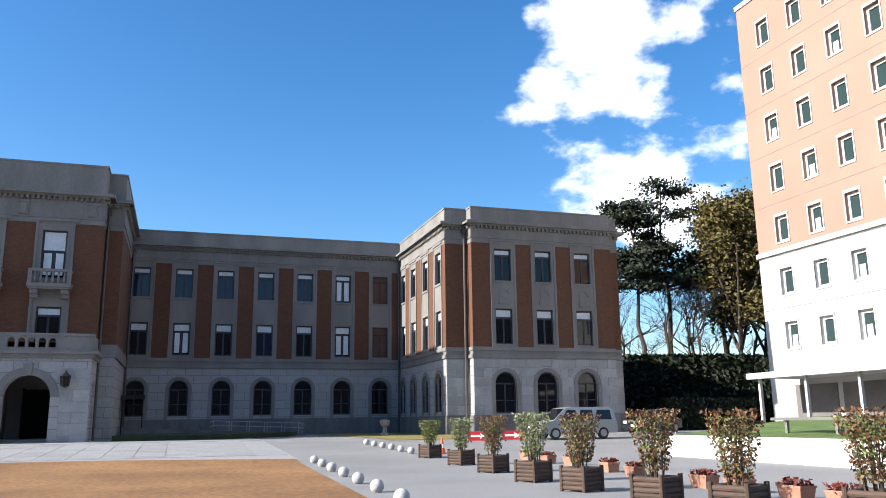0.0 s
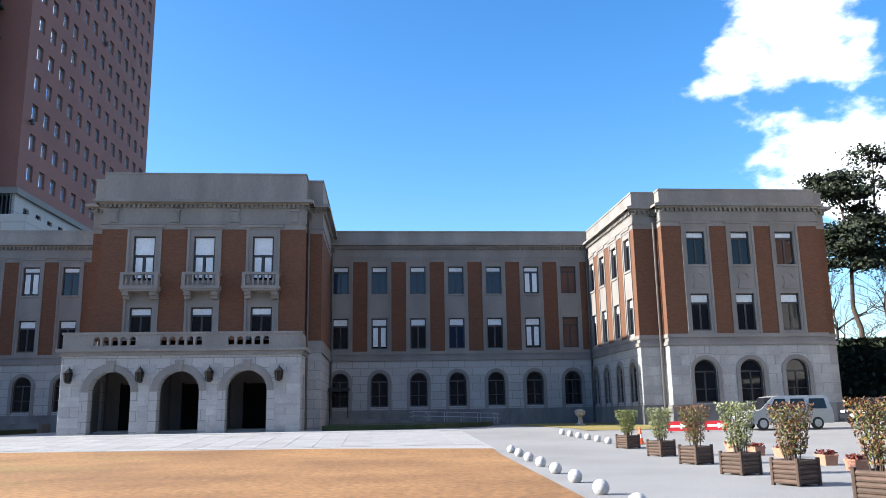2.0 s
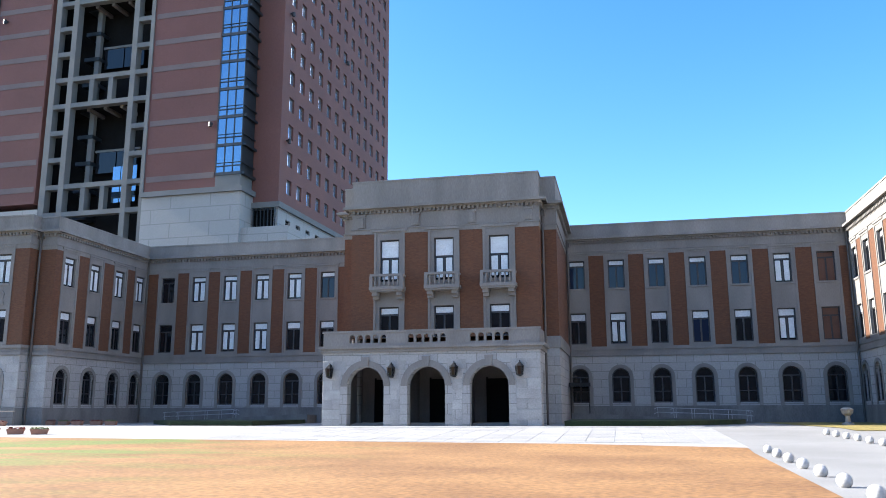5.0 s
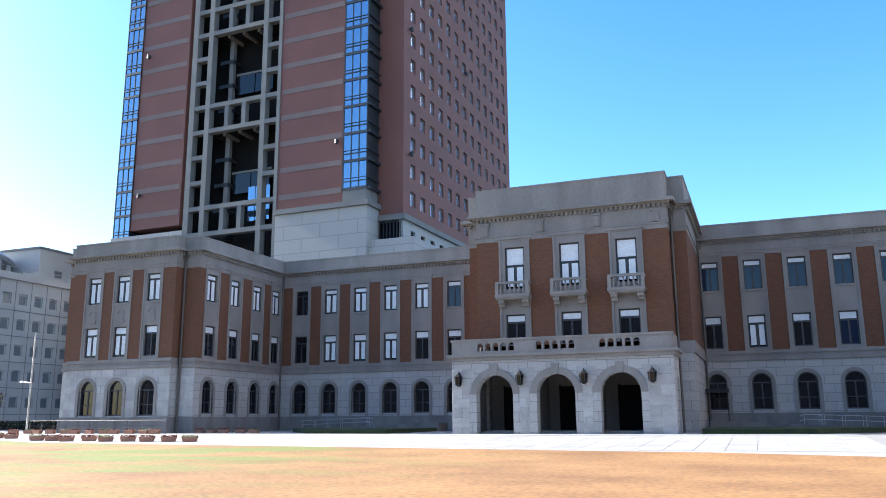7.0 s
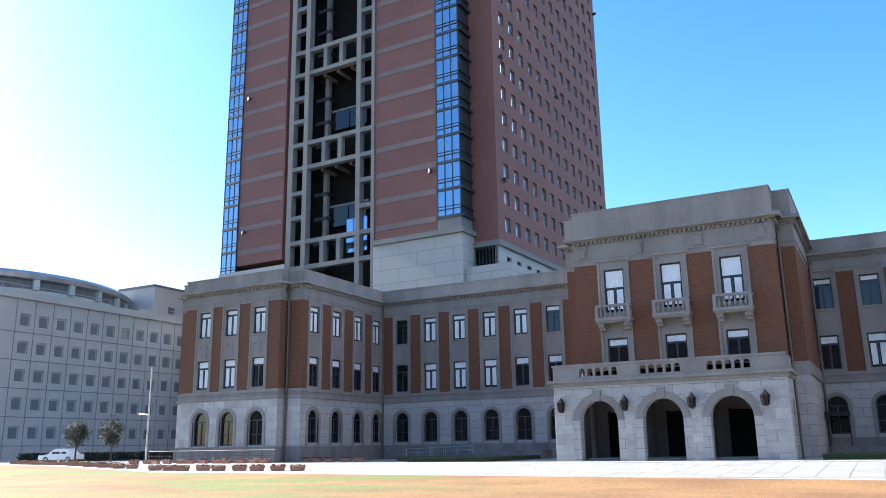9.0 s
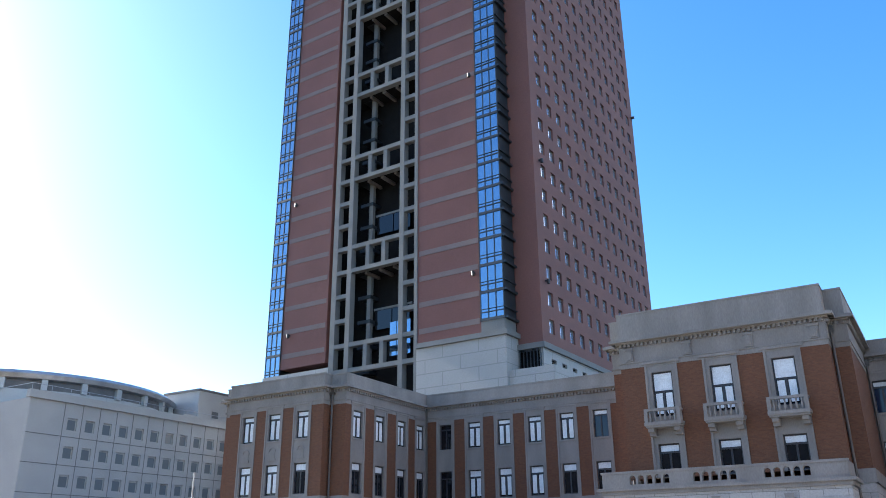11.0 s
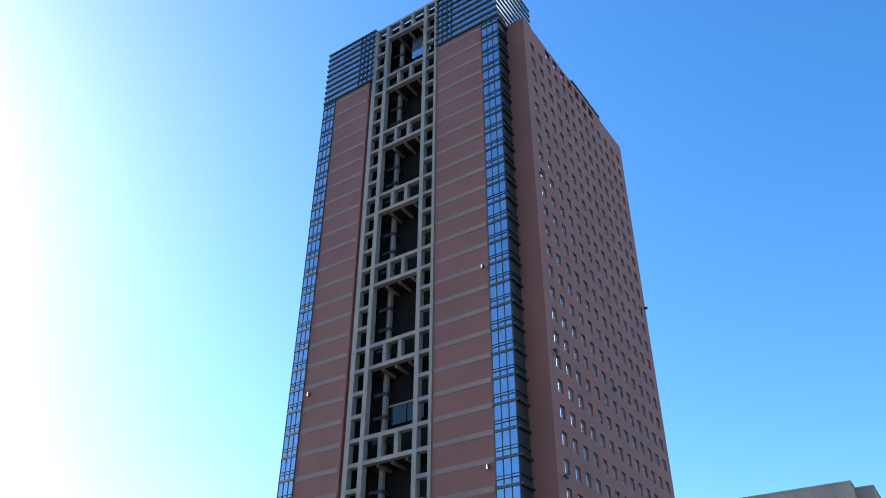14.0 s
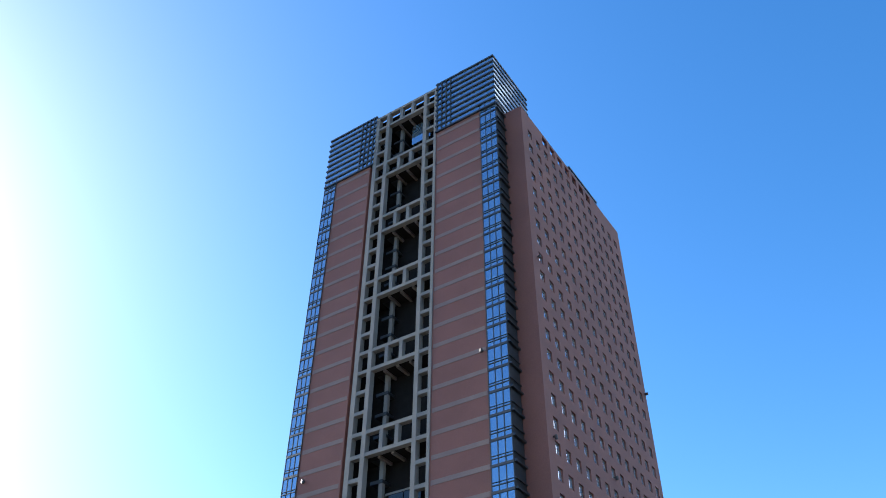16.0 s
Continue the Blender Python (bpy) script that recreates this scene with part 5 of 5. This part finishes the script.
for x, y in ((10.6, 33.2),):
    ob = thing("traffic_cone", "orange and white plastic traffic cone", "traffic cone", at=pose(x, y, gz(y)))
    g = Geo()
    g.box(-0.19, 0.19, -0.19, 0.19, 0, 0.04)
    part("base", g, ORANGE, ob)
    g = Geo()
    g.lathe([(0.14, 0.04), (0.03, 0.68)], 12)
    part("cone", g, ORANGE, ob)
    g = Geo()
    g.lathe([(0.112, 0.25), (0.087, 0.4)], 12)
    part("band", g, SIGNWHITE, ob)


# red barrier boards with white arrows
def arrow_board(x, y, rz):
    ob = thing("arrow_board", "low red board with a white arrow", "sign", group="arrow boards", at=pose(x, y, gz(y), 0, 0, rz))
    g = Geo()
    g.box(-0.55, 0.55, 0, 0.03, 0.08, 0.55)
    part("board", g, RED, ob)
    g = Geo()
    g.prism([(-0.42, 0.26), (0.08, 0.26), (0.08, 0.17), (0.42, 0.315), (0.08, 0.46), (0.08, 0.37), (-0.42, 0.37)], -0.012, -0.002)
    part("arrow", g, SIGNWHITE, ob)
    for s in (-0.4, 0.4):
        g = Geo()
        g.box(s - 0.03, s + 0.03, -0.15, 0.2, 0, 0.08)
        part("foot", g, IRON, ob)


for x, y in ((14.9, 40.4), (16.9, 40.6)):
    arrow_board(x, y, -18)

for x, y in ((20.3, 33.4), (21.2, 33.6), (22.6, 34.2), (23.4, 33.4)):
    g = Geo()
    g.lathe([(0.055, 0), (0.055, 0.72), (0.04, 0.78), (0.01, 0.79)], 10)
    tagged(part("steel_bollard", g, STEEL, at=pose(x, y, 0)), "slim grey steel bollard post", "bollard", group="steel bollards")


def vehicle(name, x, y, rz, L, W, H, paint, label, van):
    """A parked car facing local -x: body, cabin glass, wheels and lamps."""
    ob = thing(name, label, "car", at=pose(x, y, gz(y), 0, 0, rz))
    if van:
        low = [(-L / 2, 0.32), (-L / 2 - 0.05, 0.62), (-L / 2 + 0.08, 0.86), (-L / 2 + 0.75, 1.0), (L / 2 - 0.02, 1.0), (L / 2 + 0.03, 0.6), (L / 2, 0.32)]
        cab = [(-L / 2 + 0.75, 1.0), (-L / 2 + 1.5, H - 0.06), (-L / 2 + 1.9, H), (L / 2 - 0.45, H), (L / 2 - 0.18, H - 0.12), (L / 2 - 0.02, 1.0)]
    else:
        low = [(-L / 2, 0.3), (-L / 2 - 0.04, 0.55), (-L / 2 + 0.1, 0.74), (-L / 2 + 1.0, 0.86), (L / 2 - 0.1, 0.9), (L / 2, 0.6), (L / 2 - 0.03, 0.3)]
        cab = [(-L / 2 + 1.0, 0.86), (-L / 2 + 1.75, H - 0.04), (-L / 2 + 2.1, H), (L / 2 - 1.2, H), (L / 2 - 0.5, 0.9)]
    g = Geo()
    rings = []
    for yy, k in ((-W / 2, 0.0), (-W / 2 + 0.02, 0.03), (W / 2 - 0.02, 0.03), (W / 2, 0.0)):
        rings.append([(px, yy, pz) for px, pz in low])
    g.rings(rings)
    g.rings([[(px, s * (W / 2 - 0.02 - 0.12 * (pz - 1.0 if pz > 0.9 else 0)), pz - 0.004) for px, pz in cab] for s in (-1, 1)])
    part("body", g, paint, ob)
    zb = 1.04 if van else 0.92
    for s in (-1, 1):
        for a, b in (((-L / 2 + 1.25, -L / 2 + 2.2), (-L / 2 + 2.3, L / 2 - 1.4), (L / 2 - 1.3, L / 2 - 0.3)) if van else ((-L / 2 + 1.5, -L / 2 + 2.5), (-L / 2 + 2.6, L / 2 - 1.1))):
            g = Geo()
            d = 0.35 if a == -L / 2 + 1.25 else 0.12
            yo = s * (W / 2 - 0.012)
            yi = s * (W / 2 - 0.11)
            g.rings([[(a, yo, zb), (b, yo, zb), (b - 0.08, yo - s * 0.06, H - 0.16), (a + d, yo - s * 0.06, H - 0.16)],
                     [(a, yi, zb), (b, yi, zb), (b - 0.08, yi - s * 0.03, H - 0.16), (a + d, yi - s * 0.03, H - 0.16)]])
            part("side_window", g, PANE, ob)
        for wx in (-L / 2 + 0.85, L / 2 - 0.85):
            g = Geo(pose(wx, s * (W / 2 - 0.09), 0.32, 90))
            g.lathe([(0.2, -0.1), (0.30, -0.1), (0.32, -0.06), (0.32, 0.06), (0.30, 0.1), (0.2, 0.1)], 20)
            w = part("wheel", g, RUBBER, ob)
            g = Geo(pose(wx, s * (W / 2 - 0.09), 0.32, 90))
            g.lathe([(0.05, -0.115), (0.2, -0.108), (0.2, 0.108), (0.05, 0.115)], 12)
            part("rim", g, STEEL, w)
        g = Geo()
        g.box(-L / 2 - 0.06, -L / 2 + 0.12, s * (W / 2 - 0.3) - 0.2, s * (W / 2 - 0.3) + 0.2, 0.62, 0.78)
        part("headlight", g, LAMPGLASS, ob)
    f = cab[0], cab[1]
    g = Geo()
    g.rings([[(f[0][0] + 0.04, yy, f[0][1] + 0.03), (f[1][0] - 0.02, yy * 0.93, f[1][1] - 0.03), (f[1][0] + 0.05, yy * 0.93, f[1][1] - 0.06), (f[0][0] + 0.12, yy, f[0][1])] for yy in (-W / 2 + 0.1, W / 2 - 0.1)])
    part("windscreen", g, PANE, ob).location = (-0.035, 0, 0.01)
    g = Geo()
    g.box(-L / 2 - 0.065, -L / 2 - 0.03, -0.22, 0.22, 0.42, 0.56)
    part("plate", g, SIGNWHITE, ob, "blank pale plate")
    return ob


vehicle("silver_van", 20.9, 41.6, 0, 4.6, 1.75, 1.72, SILVER, "silver minivan parked before the brick pavilion", True)
vehicle("dark_car", 28.9, 46.2, 28, 4.4, 1.72, 1.46, NAVY, "dark blue saloon car parked beyond the steel bollards", False)
vehicle("white_car", -79.5, 60.0, 20, 4.3, 1.7, 1.45, SIGNWHITE, "white estate car parked across the forecourt", False)

# troughs of flowers in two rows on the far left paving
for i in range(30):
    if i in (9, 10):
        continue
    x = -30.6 - 1.5 * i
    y = 38.8 + 0.37 * max(0, -41 - x) + 0.2 * math.sin(3 * i)
    flower_pot(x, y, 24 + 7 * math.sin(i * 2.1), 0.85, FLOWER if i % 4 else LEAFG, "dark red" if i % 4 else "green", 100 + i, "flower pots on the paving")
for i in range(17):
    x = -35.5 - 1.28 * i
    flower_pot(x, 49.3 + 0.2 * math.sin(2.2 * i) + (3.0 if x > -41 else 0), 8 * math.sin(i * 1.7), 0.85, LEAFG if i % 3 == 0 else FLOWER, "mixed" if i % 3 == 0 else "dark red", 140 + i, "flower pots by the pavilion")

# steel railing on the left pavilion's plinth
rail_ob = thing("plinth_railing", "low dull grey metal railing before the pavilion plinth", "railing")
for z in (1.1, 1.5):
    g = Geo()
    g.tube([(-55.5, 50.3, z), (-41.9, 50.3, z)], 0.025, 6)
    part("rail", g, PIPE, rail_ob)
for i in range(12):
    g = Geo()
    g.tube([(-55.5 + 13.6 * i / 11, 50.3, 0.5), (-55.5 + 13.6 * i / 11, 50.3, 1.5)], 0.025, 6)
    part("post", g, PIPE, rail_ob)
for px, py, zt in ((BX1 + 0.14, BLOCK_Y + 1.14, 15.0), (BX0 - 0.14, BLOCK_Y + 1.14, 15.0), (SX1 + 0.14, WING_Y - 0.22, 14.6), (SX0 - 0.14, WING_Y - 0.22, 14.6)):
    g = Geo()
    g.tube([(px, py, 0.3), (px, py, zt)], 0.085, 8)
    g.box(px - 0.17, px + 0.17, py - 0.12, py + 0.1, zt - 0.5, zt - 0.1)
    part("downpipe", g, PIPE, hall)

# street lamp and small clipped trees before the office block
ob = thing("street_lamp", "slim pale street lamp with one arm", "street lamp", at=pose(-59.5, 53.6, 0.5))
g = Geo()
g.tube([(0, 0, 0), (0, 0, 8.6)], [0.09, 0.06], 8)
part("pole", g, STEEL, ob)
g = Geo()
g.tube([(0, 0, 4.3), (-1.2, 0.1, 4.35)], 0.04, 6)
part("arm", g, STEEL, ob)
g = Geo()
g.lathe([(0.05, 0), (0.18, 0.03), (0.12, 0.14), (0.03, 0.18)], 10, (-1.2, 0.1, 4.3))
part("lamp_head", g, SIGNWHITE, ob)


def round_tree(x, y, h, seed, mat=PINE):
    rnd = random.Random(seed)
    ob = thing("street_tree", "small dark evergreen street tree with a rounded crown", "tree", group="street trees", at=pose(x, y, 0.5))
    g = Geo()
    g.tube([(0, 0, 0), (0.04, 0, h * 0.35), (0, 0.03, h * 0.75)], [0.11, 0.08, 0.04], 7)
    for k in range(7):
        a = k * 0.9
        g.tube([(0.02, 0, h * (0.3 + 0.05 * k)), (math.cos(a) * h * 0.22, math.sin(a) * h * 0.22, h * (0.5 + 0.05 * k))], [0.04, 0.012], 5)
    part("trunk", g, BARK, ob)
    g = Geo()
    for c in range(26):
        d = Vector((rnd.gauss(0, 1), rnd.gauss(0, 1), rnd.gauss(0, 1))).normalized() * rnd.uniform(0.5, 1)
        o = Vector((d.x * h * 0.24, d.y * h * 0.24, h * (0.64 + 0.28 * d.z)))
        for _ in range(70):
            p = o + Vector((rnd.gauss(0, 1), rnd.gauss(0, 1), rnd.gauss(0, 1))) * h * 0.055
            u = Vector((rnd.uniform(-1, 1), rnd.uniform(-1, 1), rnd.uniform(-1, 1))).normalized()
            b = u.cross(Vector((0.3, 0.7, rnd.uniform(-1, 1)))).normalized()
            g.add([p - u * 0.11, p + b * 0.07, p + u * 0.11, p - b * 0.07], [(0, 1, 2, 3)])
    part("crown", g, mat, ob)


round_tree(-75.5, 58.6, 4.6, 1)
round_tree(-73.2, 61.2, 4.7, 2)
round_tree(-84.0, 52.5, 4.4, 3, LEAFG)

# hedge and railings before the office block
g = Geo()
rnd = random.Random(8)
for _ in range(9000):
    u = rnd.random()
    p = Vector((-62 - 36 * u, 72 - 4 * u + rnd.uniform(-0.6, 0.6), 0.3 + 1.2 * rnd.random()))
    d = Vector((rnd.uniform(-1, 1), rnd.uniform(-1, 1), rnd.uniform(-1, 1))).normalized()
    b = d.cross(Vector((0.2, 0.5, 0.7))).normalized()
    g.add([p - d * 0.16, p + b * 0.1, p + d * 0.16, p - b * 0.1], [(0, 1, 2, 3)])
tagged(part("hedge", g, PINE), "low dark clipped hedge before the office block", "hedge", kind="stuff")

# low flat-roofed bench on the grass bank
ob = thing("long_bench", "long low grey slab bench on short posts", "bench", at=pose(21.2, 21.0, 0.9, 0, 0, 0))
g = Geo()
g.box(-0.5, 0.9, -4.2, 4.2, 0.42, 0.52)
part("seat", g, OFFICEDARK, ob)
for yy in (-3.6, -1.2, 1.2, 3.6):
    g = Geo()
    g.box(-0.35, -0.25, yy - 0.06, yy + 0.06, -0.2, 0.42)
    part("leg", g, STEEL, ob)

# wall fittings on the tower
for dx, z in ((-55.4, 41.5), (-55.4, 76), (-92.6, 37.5), (-92.6, 62)):
    g = Geo()
    g.box(-0.12, 0.12, -0.45, 0, -0.1, 0.15)
    g.lathe([(0.1, -0.5), (0.26, -0.45), (0.26, 0.2), (0.1, 0.3)], 8, (0, -0.5, 0))
    tagged(part("wall_light", g, BLACKFRAME, at=tower.matrix_basis @ pose(dx, TY, z)), "small dark light fitting on the tower wall", "wall light", group="tower wall lights")
for y, z in ((105.3, 60), (105.3, 96), (128, 62), (105.3, 40)):
    g = Geo()
    g.box(0, 0.5, -0.12, 0.12, -0.1, 0.15)
    g.lathe([(0.1, -0.5), (0.26, -0.45), (0.26, 0.2), (0.1, 0.3)], 8, (0.5, 0, 0))
    tagged(part("wall_light", g, BLACKFRAME, at=tower.matrix_basis @ pose(SXT, y, z)), "small dark light fitting on the tower wall", "wall light", group="tower wall lights")
g = Geo()
g.tube([(SXT + 0.05, SYE - 0.5, 90), (SXT + 0.7, SYE - 0.5, 90)], 0.3, 8)
tagged(part("wall_light", g, BLACKFRAME, at=tower.matrix_basis.copy()), "small dark light fitting on the tower wall", "wall light", group="tower wall lights")

# ashlar faces that stand nearest: porch front, right and left pavilions
for side in (1, -1):
    X = (lambda x: x) if side == 1 else (lambda x: LEFT[x])
    cs = sorted(X(c) for c in (20.85, 23.9, 26.95))
    a, b = sorted((X(MX0), X(MX1)))
    stone_blocks(facing(0, PAV_Y, 0), a, b, Z_PLINTH, 5.5, cs, 1.55, 4.6, hall)
    p, q = sorted((X(PX0), X(MX0)))
    stone_blocks(facing(0, PAV_Y + 0.9, 0), p, q, Z_PLINTH, 5.5, [], 1.0, 0.0, hall)
    p, q = sorted((X(PX1), X(MX1)))
    stone_blocks(facing(0, PAV_Y + 0.9, 0), p, q, Z_PLINTH, 5.5, [], 1.0, 0.0, hall)
stone_blocks(facing(0, PORCH_Y, 0), QX0, QX1, GROUND - 0.2, 5.12, AC, 2.44 + 0.3, 4.2 + 0.15, porch)

# paving slabs before the porch
g = Geo()
g.box(-0.585, 0.585, -0.485, 0.485, -0.03, 0.0)
SLABM = g.mesh("paving_slab")
paving = bpy.data.objects["pavement"]
for i in range(20):
    for j in range(14):
        x, y = -19.0 + 1.2 * i, 34.2 + 1.0 * j
        if y > 34.8 + 0.1 * max(0, -9 - x):
            tilt = math.degrees(math.atan2(0.5, 16)) if 30.5 < y < 45.5 else 0
            part("paving_slab", SLABM, SLAB, paving, at=pose(x, y, gz(y) + 0.022, tilt))
